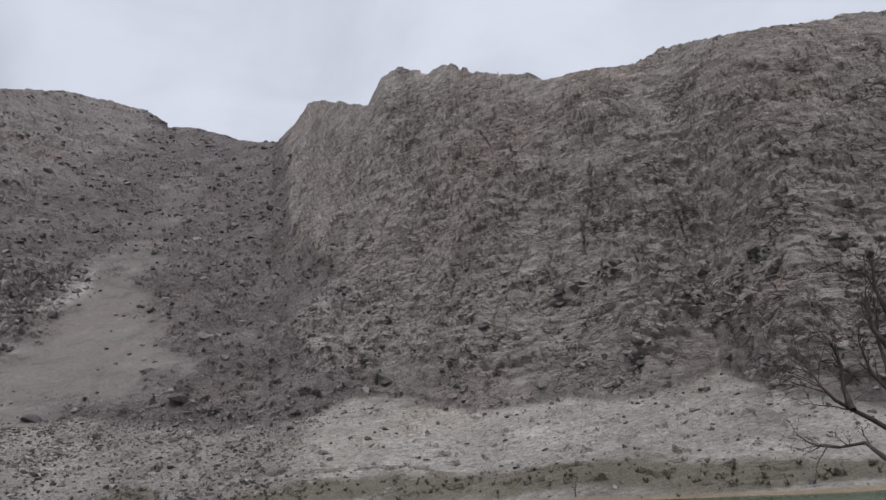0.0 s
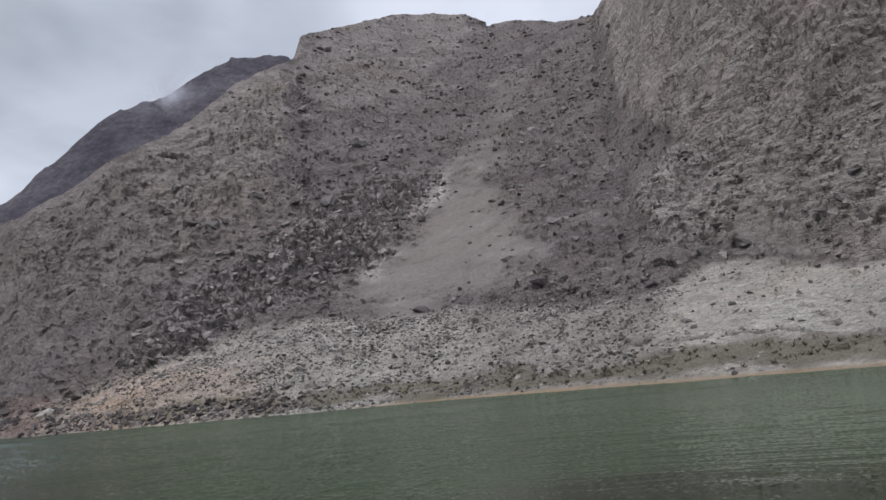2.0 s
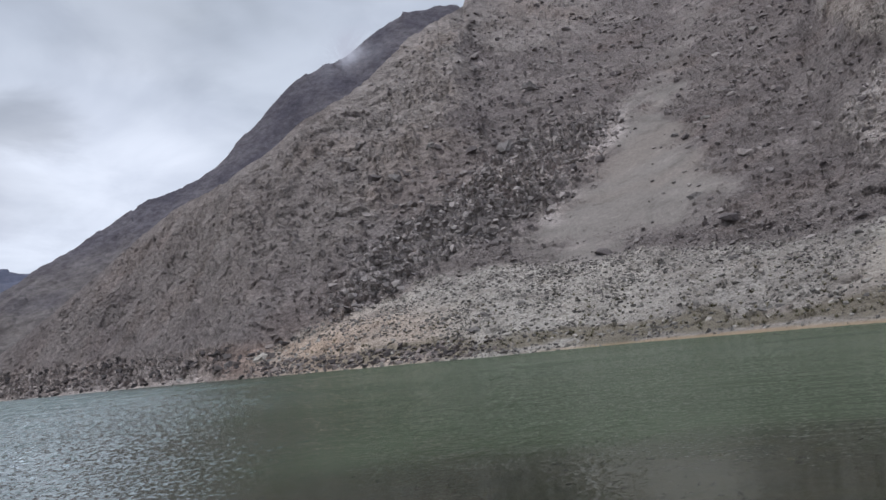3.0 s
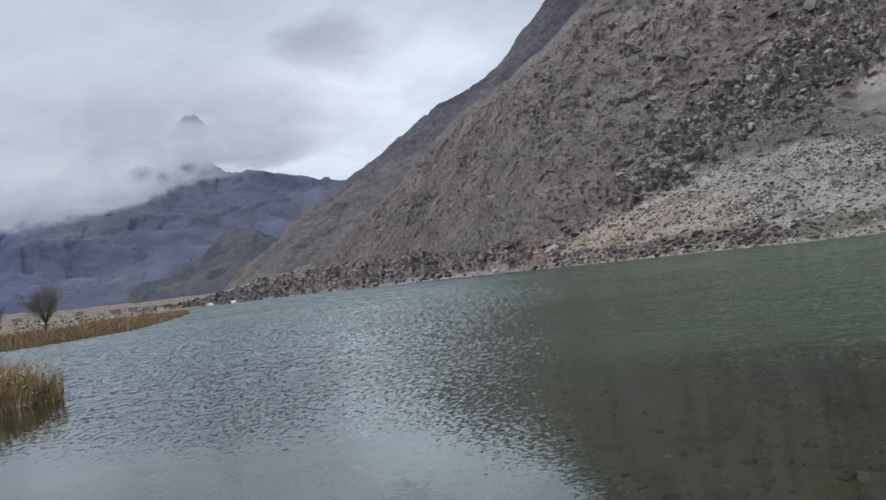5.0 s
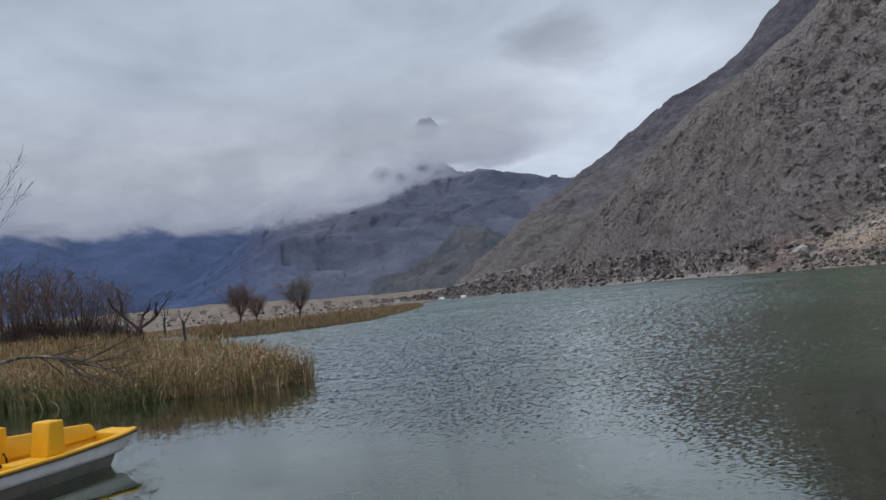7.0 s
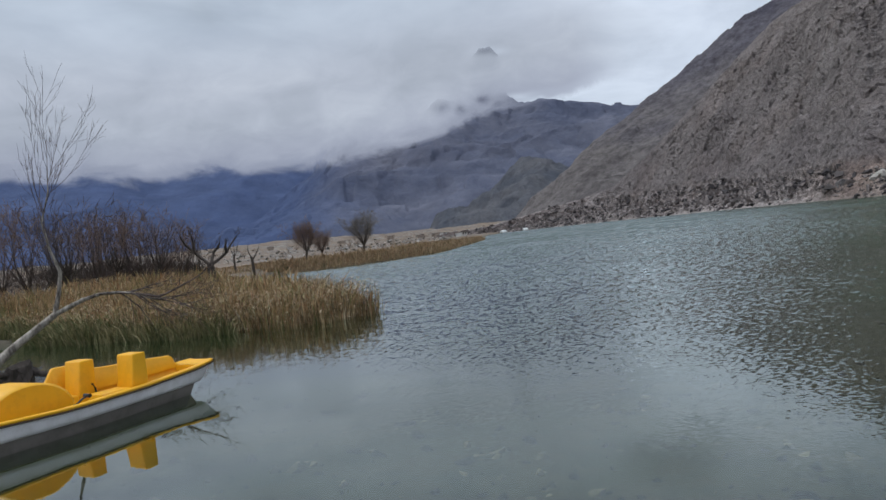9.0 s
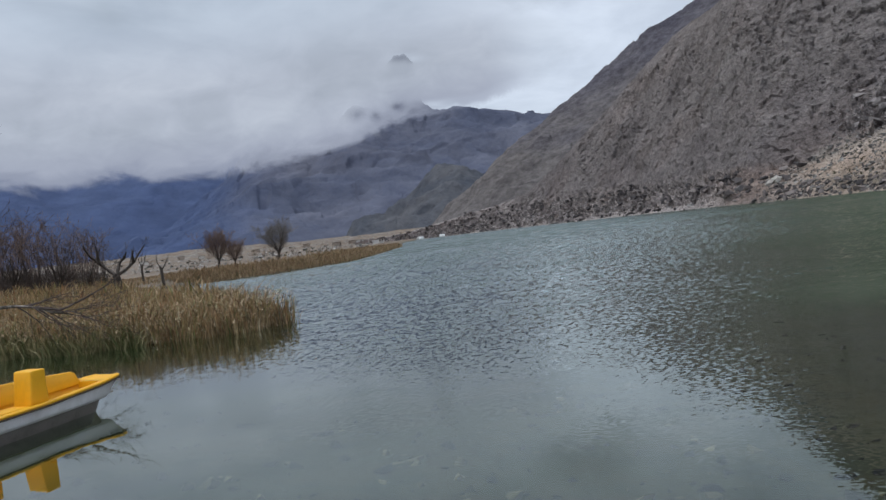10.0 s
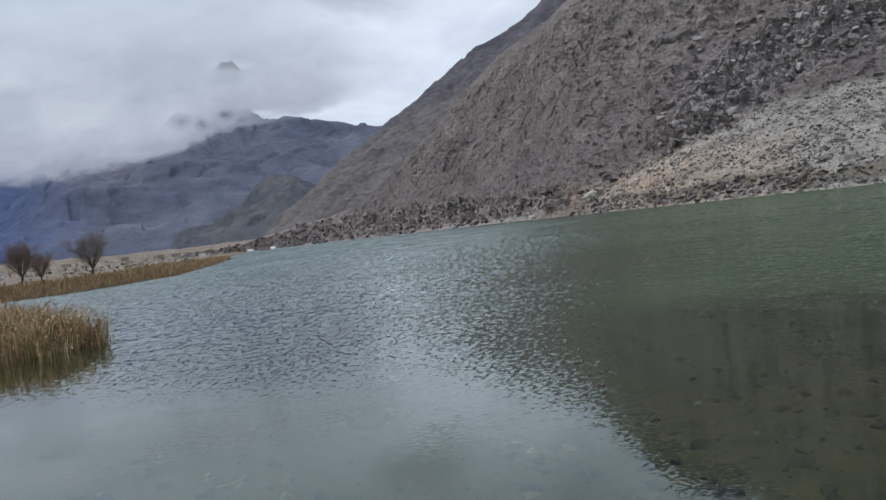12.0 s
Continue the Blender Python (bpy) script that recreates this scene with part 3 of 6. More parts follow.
    streak = np.maximum(streak, 0.8 * (1 - step(np.abs(e - ledge + wob * 0.25), 0.05, 0.22)) * (a > -11) * (a < 13) * step(fbm(p / 4, 2, 95), -0.2, 0.15))
    return sand, pale * (1 - green * 0.4), cliff * (1 - pale), dark * (1 - pale), warm, green, shore, streak


SLOPE = mountain()


def ridge(name, label, knots, distance, depth, material, rough, seed, width=260, rows=90, base=0.0, teeth=0.0, crags=0.0):
    """A far mountain range: crest knots of (bearing, rise) at a distance, with spurs that run down to the valley."""
    k = np.array(knots, dtype=float)
    a = np.linspace(k[0, 0], k[-1, 0], width)
    q = np.stack([a, 0 * a, 0 * a], axis=-1)
    rise = np.interp(a, k[:, 0], k[:, 1])
    jag = teeth * (fbm(q / 1.6, 5, seed + 5, gain=0.6) + 0.5 * blocks(q / 1.4, seed + 6, 0.6)[0] - 0.25)
    v = np.linspace(0, 1, rows)[:, None]
    r = distance + depth * (v - 1)
    zc = EYE + distance * np.tan(np.radians(rise))
    z = base + (zc - base) * v ** 1.25 + distance * np.radians(jag) * step(v, 0.86, 1.0)
    back = np.linspace(0.06, 1, 12)[:, None]
    r = np.concatenate([np.broadcast_to(r, (rows, width)), np.broadcast_to(distance + depth * back, (12, width))])
    z = np.concatenate([z, (zc + distance * np.radians(jag)) * (1 - back) - 8 * back])
    x, y = -r * np.sin(np.radians(a)), r * np.cos(np.radians(a))
    p = np.stack([x, y, z], axis=-1).reshape(-1, 3)
    s = depth * 0.45
    h = fbm(p / np.array([s, s, s * 2.4]), 5, seed, ridged=True, gain=0.45) * rough
    if crags:
        big = 26.0 * (distance / 640.0) ** 1.3
        h += crags * (fbm(p / np.array([big, big, big * 0.8]), 4, seed + 9, ridged=True, gain=0.5) + 0.5 * (blocks(p / (big * 0.55), seed + 8, 0.9)[0] - 0.5))
    fade = np.concatenate([step(np.linspace(0, 1, rows), 0, 0.25) * (1 - 0.75 * step(np.linspace(0, 1, rows), 0.85, 1)), np.full(12, 0.25)])
    col = np.arange(width) / (width - 1)
    ends = step(np.minimum(col, 1 - col), 0.0, 0.10)
    p[:, 2] += (h.reshape(r.shape) * fade[:, None] * ends[None, :]).reshape(-1)
    ob = grid_mesh(name, p.reshape(*r.shape, 3), material)
    return tagged(ob, label, "mountain", kind="structure")


# blue in the far rock colours is distance haze put into the base colour
HAZED_RIDGE = ridge_material()
HAZED_GREY = far_material("hazed_valley_rock", (0.096, 0.106, 0.152), (0.146, 0.152, 0.196), 0.004, ((0.068, 0.092, 0.175), (0.082, 0.108, 0.195)))
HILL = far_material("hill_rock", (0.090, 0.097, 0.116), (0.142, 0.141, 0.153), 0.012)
HAZED_BLUE = far_material("hazed_distant_rock", (0.068, 0.092, 0.175), (0.082, 0.108, 0.195), 0.003)
ridge("back_ridge", "dark mountain ridge behind the near spur, tinted blue for haze", ((30, 20), (34, 24.0), (36.4, 24.8), (40.5, 24.7), (44.8, 22.3), (49.4, 20.4), (51.2, 18.8), (54.9, 15.2), (57, 13.5), (58.6, 12.9), (60.8, 12.3),
      (65.3, 9.5), (68.5, 7.4), (72.7, 4.8), (75.2, 2.4), (78, 0.6), (80, 0.1)), 640, 180, HAZED_RIDGE, 14, 101, 560, 150, teeth=0.22, crags=3.0)
ridge("valley_hill", "low dark hill at the head of the valley", ((72, 0.5), (73.5, 3.2), (75.5, 4.3), (77, 4.4), (78.6, 3.4), (80.6, 2.0), (83, 0.7), (85, 0.2)), 1500, 420, HILL, 40, 131, crags=9.0)
ridge("valley_mountain", "grey mountain with its summit in low cloud", ((62, 6.8), (68.7, 7.6), (72.2, 8.4), (75, 8.7), (78, 8.7), (80.5, 8.75), (82.5, 8.7), (85, 8.6), (88, 8.3), (89.6, 8.1), (91, 7.4), (92.5, 5.4), (94.5, 3.4), (97, 1.7), (100, 0.6), (103, 0.1)), 2300, 1000, HAZED_GREY, 60, 151, 460, 190, teeth=0.15, crags=19.0)
ridge("second_crest", "rock crest half lost in cloud, tinted blue-grey for haze", ((72, 6), (75, 8.0), (77, 9.3), (78.3, 10.3), (80, 10.1), (81, 9.6), (82.8, 10.3), (84, 9.4), (86, 8), (88, 6)), 2900, 500, HAZED_GREY, 40, 191, 200, 70, teeth=0.4)
ridge("hidden_summit", "dark summit mostly lost in cloud, tinted blue-grey for haze", ((77.2, 6), (77.9, 12.7), (78.5, 13.4), (79.3, 13.3), (80.5, 12.4), (82, 8)), 3300, 500, HAZED_GREY, 20, 195, 120, 70, teeth=0.25)
ridge("distant_range", "far mountain range under the cloud base, tinted deep blue for haze", ((84, 5), (87, 8), (90, 9), (95, 9.5), (102, 9.0), (110, 10), (120, 9.5), (135, 9), (150, 8)), 3400, 1300, HAZED_BLUE, 70, 171, 300, 90)


def cloud_material():
    m = Mat("cloud", 1.0, 0.0)
    m.n.remove(m.b)
    sep = m.n.new("ShaderNodeSeparateXYZ")
    m.put(m.pos, sep.inputs[0])
    n1 = m.noise(0.0020, 5, 0.5, m.mapped((1, 1, 2.2)), 0.4)
    n2 = m.noise(0.008, 5, 0.55, m.mapped((1, 1, 1.8)), 0.5)
    # the base of the cloud climbs towards the head of the valley (north)
    base = m.math("ADD", m.math("MULTIPLY", sep.outputs[2], 1 / 620.0), m.math("MULTIPLY", m.math("MAXIMUM", sep.outputs[1], 0.0), -0.00027))
    h = m.math("ADD", base, m.math("MULTIPLY", m.math("SUBTRACT", n1, 0.5), 0.12))
    h = m.math("ADD", h, m.math("MULTIPLY", m.math("SUBTRACT", n2, 0.5), 0.12))
    lower = m.ramp(h, ((0.312, 0.0), (0.352, 0.82), (0.39, 1.0)), "EASE")
    upper = m.ramp(m.math("MULTIPLY", sep.outputs[2], 1 / 620.0), ((0.62, 1.0), (0.97, 0.0)), "EASE")
    side = m.ramp(m.math("MULTIPLY", sep.outputs[1], 1 / 800.0), ((0.62, 1.0), (0.84, 0.0)), "EASE")
    # gaps through which the mountain behind shows
    gap = m.math("MULTIPLY", m.attr("gap")[0], m.ramp(n2, ((0.40, 1.0), (0.56, 0.35))))
    alpha = m.math("MULTIPLY", m.math("MULTIPLY", m.math("MULTIPLY", lower, upper), side), m.math("SUBTRACT", 1.0, gap))
    col = m.ramp(m.math("ADD", m.math("MULTIPLY", n1, 0.6), m.math("MULTIPLY", n2, 0.4)), ((0.36, (0.40, 0.43, 0.51)), (0.5, (0.47, 0.50, 0.59)), (0.62, (0.54, 0.57, 0.66))))
    # glow with a darker base stands in for daylight and shade in the cloud
    col = m.mix(m.ramp(h, ((0.33, 0.8), (0.52, 0.0)), "EASE"), col, (0.33, 0.35, 0.45))
    em = m.n.new("ShaderNodeEmission")
    m.put(col, em.inputs[0])
    tr = m.n.new("ShaderNodeBsdfTransparent")
    mx = m.n.new("ShaderNodeMixShader")
    m.put(alpha, mx.inputs[0])
    m.put(tr.outputs[0], mx.inputs[1])
    m.put(em.outputs[0], mx.inputs[2])
    m.put(mx.outputs[0], m.out.inputs[0])
    return m.m


def cloud_bank():
    a = np.concatenate([np.linspace(66, 96, 240, endpoint=False), np.linspace(96, 160, 80)])
    z = np.linspace(60, 620, 110)[:, None]
    r = 1750 + 60 * np.sin(a / 7.0) + z * 0.1
    P = np.stack([-r * np.sin(np.radians(a)), r * np.cos(np.radians(a)), z + 0 * r], axis=-1)
    e = np.degrees(np.arctan2(z - EYE, r))
    gap = np.zeros_like(e)
    for b, rise, wide, high in ((82.8, 9.6, 0.75, 0.5), (79.5, 9.75, 0.55, 0.3), (81.2, 9.2, 0.4, 0.3), (78.8, 13.2, 1.1, 0.28), (76.6, 9.6, 1.0, 0.25), (77.7, 13.0, 0.8, 0.25)):
        gap = np.maximum(gap, (0.8 if rise < 11 else 0.45) * np.exp(-((a - b) / wide) ** 2 - ((e - rise) / high) ** 2))
    ob = grid_mesh("cloud_bank", P, cloud_material(), attrs={"gap": np.stack([gap, gap, gap, gap], axis=-1)})
    ob.visible_shadow = False
    tagged(ob, "low grey cloud hanging on the far mountains", "cloud", kind="structure")


def cloud_wisp():
    """A scrap of cloud caught on the ridge behind the spur."""
    a = np.linspace(40.5, 49.5, 40)[None, :]
    e = np.linspace(19.5, 25.5, 24)[:, None]
    r = 560 + 6 * np.sin(a * 1.3) + 0 * e
    P = np.stack([-r * np.sin(np.radians(a)), r * np.cos(np.radians(a)), EYE + r * np.tan(np.radians(e))], axis=-1)
    w = np.exp(-((a - 45.0) / 1.9) ** 2 - ((e - (22.6 - 0.30 * (a - 45.0))) / 1.05) ** 2)
    m = Mat("wisp", 1.0, 0.0)
    m.n.remove(m.b)
    win = m.attr("zone")[0]
    f = m.math("MULTIPLY", win, m.ramp(m.noise(0.03, 6, 0.6, None, 0.6), ((0.36, 0.0), (0.62, 1.0))))
    # an even glow stands in for daylight on the scrap of cloud
    em = m.n.new("ShaderNodeEmission")
    em.inputs[0].default_value = (0.42, 0.44, 0.54, 1)
    tr = m.n.new("ShaderNodeBsdfTransparent")
    mx = m.n.new("ShaderNodeMixShader")
    for k, s in enumerate((f, tr.outputs[0], em.outputs[0])):
        m.put(s, mx.inputs[k])
    m.put(mx.outputs[0], m.out.inputs[0])
    ob = grid_mesh("cloud_wisp", P, m.m, attrs={"zone": np.stack([w, w, w, w], axis=-1)})
    ob.visible_shadow = False
    tagged(ob, "thin scrap of cloud on the mountain ridge", "cloud", kind="structure")


cloud_bank()
cloud_wisp()

# ---------------------------------------------------------------- the ground, one sheet: lake bed, banks, meadow, valley floor
LAKE = ((160, 20), (90, 40), (45, 55), (29, 60), (13, 68), (-12, 79), (-44, 94), (-70, 96), (-130, 106), (-240, 114), (-330, 112), (-400, 106), (-428, 84), (-330, 58), (-240, 40),
        (-182, 30), (-125, 17), (-92, 9), (-80, 0), (-80, -7), (-60, -10), (-42, -9), (-29, -11), (-20, -14), (-10, -9), (-3, -5.5), (0.5, -1.6), (3.5, 0.5), (8, 7), (10.5, 14), (30, 20), (70, 8), (160, -10))


def lake_distance(x, y):
    """Signed distance to the waterline, positive in the lake."""
    d, ins = np.full(x.shape, 1e9), np.zeros(x.shape, bool)
    for i in range(len(LAKE)):
        (x0, y0), (x1, y1) = LAKE[i], LAKE[(i + 1) % len(LAKE)]
        ex, ey = x1 - x0, y1 - y0
        t = np.clip(((x - x0) * ex + (y - y0) * ey) / (ex * ex + ey * ey), 0, 1)
        d = np.minimum(d, np.hypot(x - x0 - t * ex, y - y0 - t * ey))
        ins ^= ((y0 > y) != (y1 > y)) & (x < (x1 - x0) * (y - y0) / (y1 - y0 + 1e-12) + x0)
    return np.where(ins, d, -d)


def ground_height(x, y):
    d = lake_distance(x, y)
    p = np.stack([x, y, 0 * x], axis=-1).reshape(-1, 3)
    n = fbm(p / 18.0, 4, 201).reshape(x.shape)
    n2 = fbm(p / 2.2, 3, 211).reshape(x.shape)
    bed = -0.35 * np.clip(d, 0, 3) ** 0.8 - 0.075 * np.clip(d - 3, 0, 60) + 0.10 * n2
    land = -d
    west = step(-x, 40, 120)
    bank = 0.12 + 0.5 * step(land, 0, 5) + 0.009 * np.clip(land, 0, 90) * (1 - west) + west * (0.011 * np.clip(land, 0, 60) + 0.020 * np.clip(land - 60, 0, 900)) + n * 0.25 * step(land, 0, 12) + 0.05 * n2
    bank += 6.5 * west * step(land, 150, 620) * step(-y, -60, 90)
    bank += west * step(land, 120, 500) * (n * 2.0 + fbm(p / 90.0, 3, 231).reshape(x.shape) * 4.0)
    return np.where(d > 0, bed, bank)


def ground_material():
    m = Mat("ground", 0.95, 0.15)
    sep = m.n.new("ShaderNodeSeparateXYZ")
    m.put(m.pos, sep.inputs[0])
    grass = m.mix(m.ramp(m.noise(0.06, 6, 0.6), ((0.4, 0.0), (0.62, 1.0))), (0.16, 0.118, 0.085), (0.26, 0.20, 0.15))
    grass = m.mix(0.6, grass, m.ramp(m.noise(2.0, 5, 0.7), ((0.3, 0.6), (0.7, 1.3))), "MULTIPLY")
    far = m.mix(m.ramp(m.noise(0.025, 7, 0.72, m.mapped((1, 2.5, 1))), ((0.46, 0.0), (0.58, 1.0))), grass, m.mix(m.ramp(m.noise(0.15, 5, 0.7), ((0.45, 0.0), (0.6, 1.0))), (0.13, 0.112, 0.095), (0.34, 0.315, 0.29)))
    silt = m.mix(m.ramp(m.noise(0.5, 5, 0.6), ((0.4, 0.0), (0.6, 1.0))), (0.028, 0.034, 0.016), (0.056, 0.060, 0.032))
    stones = m.ramp(m.voronoi(2.4), ((0.10, (0.15, 0.135, 0.10)), (0.22, (0.025, 0.028, 0.016)), (0.5, (0.06, 0.06, 0.036))))
    silt = m.mix(m.ramp(m.noise(0.7, 4, 0.65), ((0.46, 0.0), (0.6, 1.0))), silt, (0.066, 0.060, 0.032))
    silt = m.mix(m.ramp(m.noise(0.9, 3), ((0.5, 0.0), (0.62, 0.8))), silt, stones)
    c = m.mix(m.ramp(m.math("MULTIPLY", m.math("ADD", sep.outputs[2], 0.2), 1.6), ((0.0, 0.0), (1.0, 1.0))), silt, far)
    return m.done(c, m.bump(m.noise(3.0, 6, 0.7), 0.6, 0.12))


def ground():
    r = np.concatenate([[0.0], np.geomspace(0.6, 60, 120), np.geomspace(62, 600, 130), np.geomspace(640, 4600, 30)])[:, None]
    a = np.radians(np.linspace(0, 360, 420, endpoint=False))[None, :]
    x, y = -r * np.sin(a), r * np.cos(a)
    P = np.stack([x, y, ground_height(x, y)], axis=-1)
    ob = grid_mesh("ground", P, ground_material(), close=True)
    tagged(ob, "dry tan meadow, stony lake bed and valley floor in one sheet", "ground", kind="structure")


ground()


def water_material():
    m = Mat("lake_water", 0.03, 0.5)
    m.n.remove(m.b)
    sep = m.n.new("ShaderNodeSeparateXYZ")
    m.put(m.pos, sep.inputs[0])
    # wind ruffles the open lake in streaks and leaves the lee of the bank calm
    far = m.n.new("ShaderNodeVectorMath")
    far.operation = "LENGTH"
    m.put(m.pos, far.inputs[0])
    lanes = m.ramp(m.noise(0.045, 4, 0.55, m.mapped((1.6, 0.8, 1), (0, 0, 0.4))), ((0.36, 0.45), (0.6, 1.0)))
    edge = m.math("ADD", far.outputs["Value"], m.math("MULTIPLY", m.math("SUBTRACT", m.noise(0.16, 3), 0.5), 14.0))
    open_water = m.ramp(m.math("MULTIPLY", edge, 0.01), ((0.08, 0.05), (0.11, 0.16), (0.16, 0.45), (0.3, 0.6), (0.7, 0.8), (1.0, 1.0)))

    def slopes(scale, detail, stretch, turn, gain):
        x = m.n.new("ShaderNodeTexNoise")
        x.inputs["Scale"].default_value, x.inputs["Detail"].default_value, x.inputs["Distortion"].default_value = scale, detail, 0.5
        m.put(m.mapped(stretch, (0, 0, turn)), x.inputs["Vector"])
        v = m.n.new("ShaderNodeVectorMath")
        v.operation, v.inputs[1].default_value = "SUBTRACT", (0.5, 0.5, 0.5)
        m.put(x.outputs["Color"], v.inputs[0])
        k = m.n.new("ShaderNodeVectorMath")
        k.operation, k.inputs[1].default_value = "MULTIPLY", (gain, gain, 0)
        m.put(v.outputs[0], k.inputs[0])
        return k.outputs[0]

    def vec(op, p, q):
        v = m.n.new("ShaderNodeVectorMath")
        v.operation = op
        for k, s in enumerate((p, q)):
            if isinstance(s, tuple):
                v.inputs[k].default_value = s
            elif s is not None:
                m.put(s, v.inputs[k])
        return v.outputs[0]

    # wavelet noise spaced by bearing and distance, sized to fit the camera's view
    bearing = m.math("ARCTAN2", sep.outputs[0], sep.outputs[1])
    reach = m.math("MAXIMUM", far.outputs["Value"], 1.0)
    # bearing mask: greener colour and cut gloss painted in for weaker mountain reflection
    sector = m.math("ADD", m.math("MULTIPLY", bearing, 0.5729578), m.math("MULTIPLY", m.math("SUBTRACT", m.noise(0.09, 4, 0.6, m.mapped((1, 1, 1))), 0.5), 0.16))
    sector = m.math("MULTIPLY", m.ramp(m.math("ADD", sector, 1.0), ((0.345, 0.0), (0.56, 1.0)), "EASE"), m.ramp(m.math("MULTIPLY", edge, 0.01), ((0.08, 0.0), (0.18, 1.0)), "EASE"))
    # the cove by the reeds lies still
    cove = m.ramp(m.math("ADD", m.math("MULTIPLY", bearing, 0.5729578), 1.0), ((0.05, 0.15), (0.20, 1.0)), "EASE")
    cove = m.math("MAXIMUM", cove, m.ramp(m.math("MULTIPLY", edge, 0.01), ((0.20, 0.0), (0.34, 1.0)), "EASE"))
    open_side = m.math("MULTIPLY", m.math("SUBTRACT", 1.0, m.math("MULTIPLY", sector, 0.72)), cove)
    view_grid = m.n.new("ShaderNodeCombineXYZ")
    m.put(m.math("MULTIPLY", m.math("MULTIPLY", bearing, m.math("POWER", reach, 0.25)), 68.0), view_grid.inputs[0])
    m.put(m.math("MULTIPLY", m.math("POWER", reach, -0.75), 872.0), view_grid.inputs[1])
    crest = m.n.new("ShaderNodeTexNoise")
    crest.inputs["Scale"].default_value, crest.inputs["Detail"].default_value, crest.inputs["Roughness"].default_value = 1.05, 1.5, 0.55
    m.put(view_grid.outputs[0], crest.inputs["Vector"])
    # normals lean towards the viewer, more with distance, so far water mirrors brighter sky
    away = m.n.new("ShaderNodeVectorMath")
    away.operation = "NORMALIZE"
    m.put(m.pos, away.inputs[0])
    eye_tilt = m.n.new("ShaderNodeVectorMath")
    eye_tilt.operation = "SCALE"
    m.put(away.outputs[0], eye_tilt.inputs[0])
    m.put(m.math("MULTIPLY", m.math("SUBTRACT", m.ramp(m.math("MULTIPLY", far.outputs["Value"], 0.01), ((0.2, 0.46), (0.5, 0.42), (1.0, 0.34))), crest.outputs[0]), CHOP * 1.9), eye_tilt.inputs["Scale"])
    tilt = vec("ADD", slopes(13.0, 2, (1.0, 0.75, 1), 0.25, CHOP * 0.7), slopes(3.0, 2, (1.2, 0.7, 1), 0.15, CHOP * 0.35))
    tilt = vec("ADD", tilt, eye_tilt.outputs[0])
    sc = m.n.new("ShaderNodeVectorMath")
    sc.operation = "SCALE"
    m.put(tilt, sc.inputs[0])
    m.put(m.math("MULTIPLY", m.math("MULTIPLY", lanes, open_water), open_side), sc.inputs["Scale"])
    nm = vec("NORMALIZE", vec("ADD", sc.outputs[0], m.geo.outputs["Normal"]), None)
    gl = m.n.new("ShaderNodeBsdfGlossy")
    m.put(m.ramp(m.math("MULTIPLY", edge, 0.01), ((0.13, 0.015), (0.20, 0.05), (0.34, 0.09), (1.0, 0.13))), gl.inputs["Roughness"])
    gl.inputs["Color"].default_value = (0.92, 0.98, 0.97, 1)
    m.put(nm, gl.inputs["Normal"])
    body = m.n.new("ShaderNodeBsdfDiffuse")
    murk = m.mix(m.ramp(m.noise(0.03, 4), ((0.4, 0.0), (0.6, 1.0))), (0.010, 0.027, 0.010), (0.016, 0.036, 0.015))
    m.put(m.mix(sector, murk, m.mix(m.ramp(m.noise(0.06, 4, 0.6, m.mapped((0.4, 1.6, 1), (0, 0, 0.5))), ((0.4, 0.0), (0.6, 1.0))), (0.056, 0.078, 0.047), (0.076, 0.101, 0.063))), body.inputs[0])
    tr = m.n.new("ShaderNodeBsdfTransparent")
    tr.inputs[0].default_value = (0.78, 0.86, 0.60, 1)
    # turbid water hides the bed where it gets deep
    depth = m.ramp(m.math("MULTIPLY", far.outputs["Value"], 0.01), ((0.06, 0.08), (0.18, 0.40), (0.42, 1.0)))
    inner = m.n.new("ShaderNodeMixShader")
    m.put(m.math("MAXIMUM", depth, m.math("MULTIPLY", sector, 0.9)), inner.inputs[0])
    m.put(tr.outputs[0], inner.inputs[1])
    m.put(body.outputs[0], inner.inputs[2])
    fr = m.n.new("ShaderNodeFresnel")
    fr.inputs[0].default_value = 1.62
    m.put(nm, fr.inputs["Normal"])
    mx = m.n.new("ShaderNodeMixShader")
    m.put(m.math("MINIMUM", m.math("MULTIPLY", fr.outputs[0], m.math("MULTIPLY", m.math("SUBTRACT", 1.0, m.math("MULTIPLY", sector, 0.55)), 1.28)), 0.98), mx.inputs[0])
    m.put(inner.outputs[0], mx.inputs[1])
    m.put(gl.outputs[0], mx.inputs[2])
    m.put(mx.outputs[0], m.out.inputs[0])
    return m.m


CHOP = 0.95


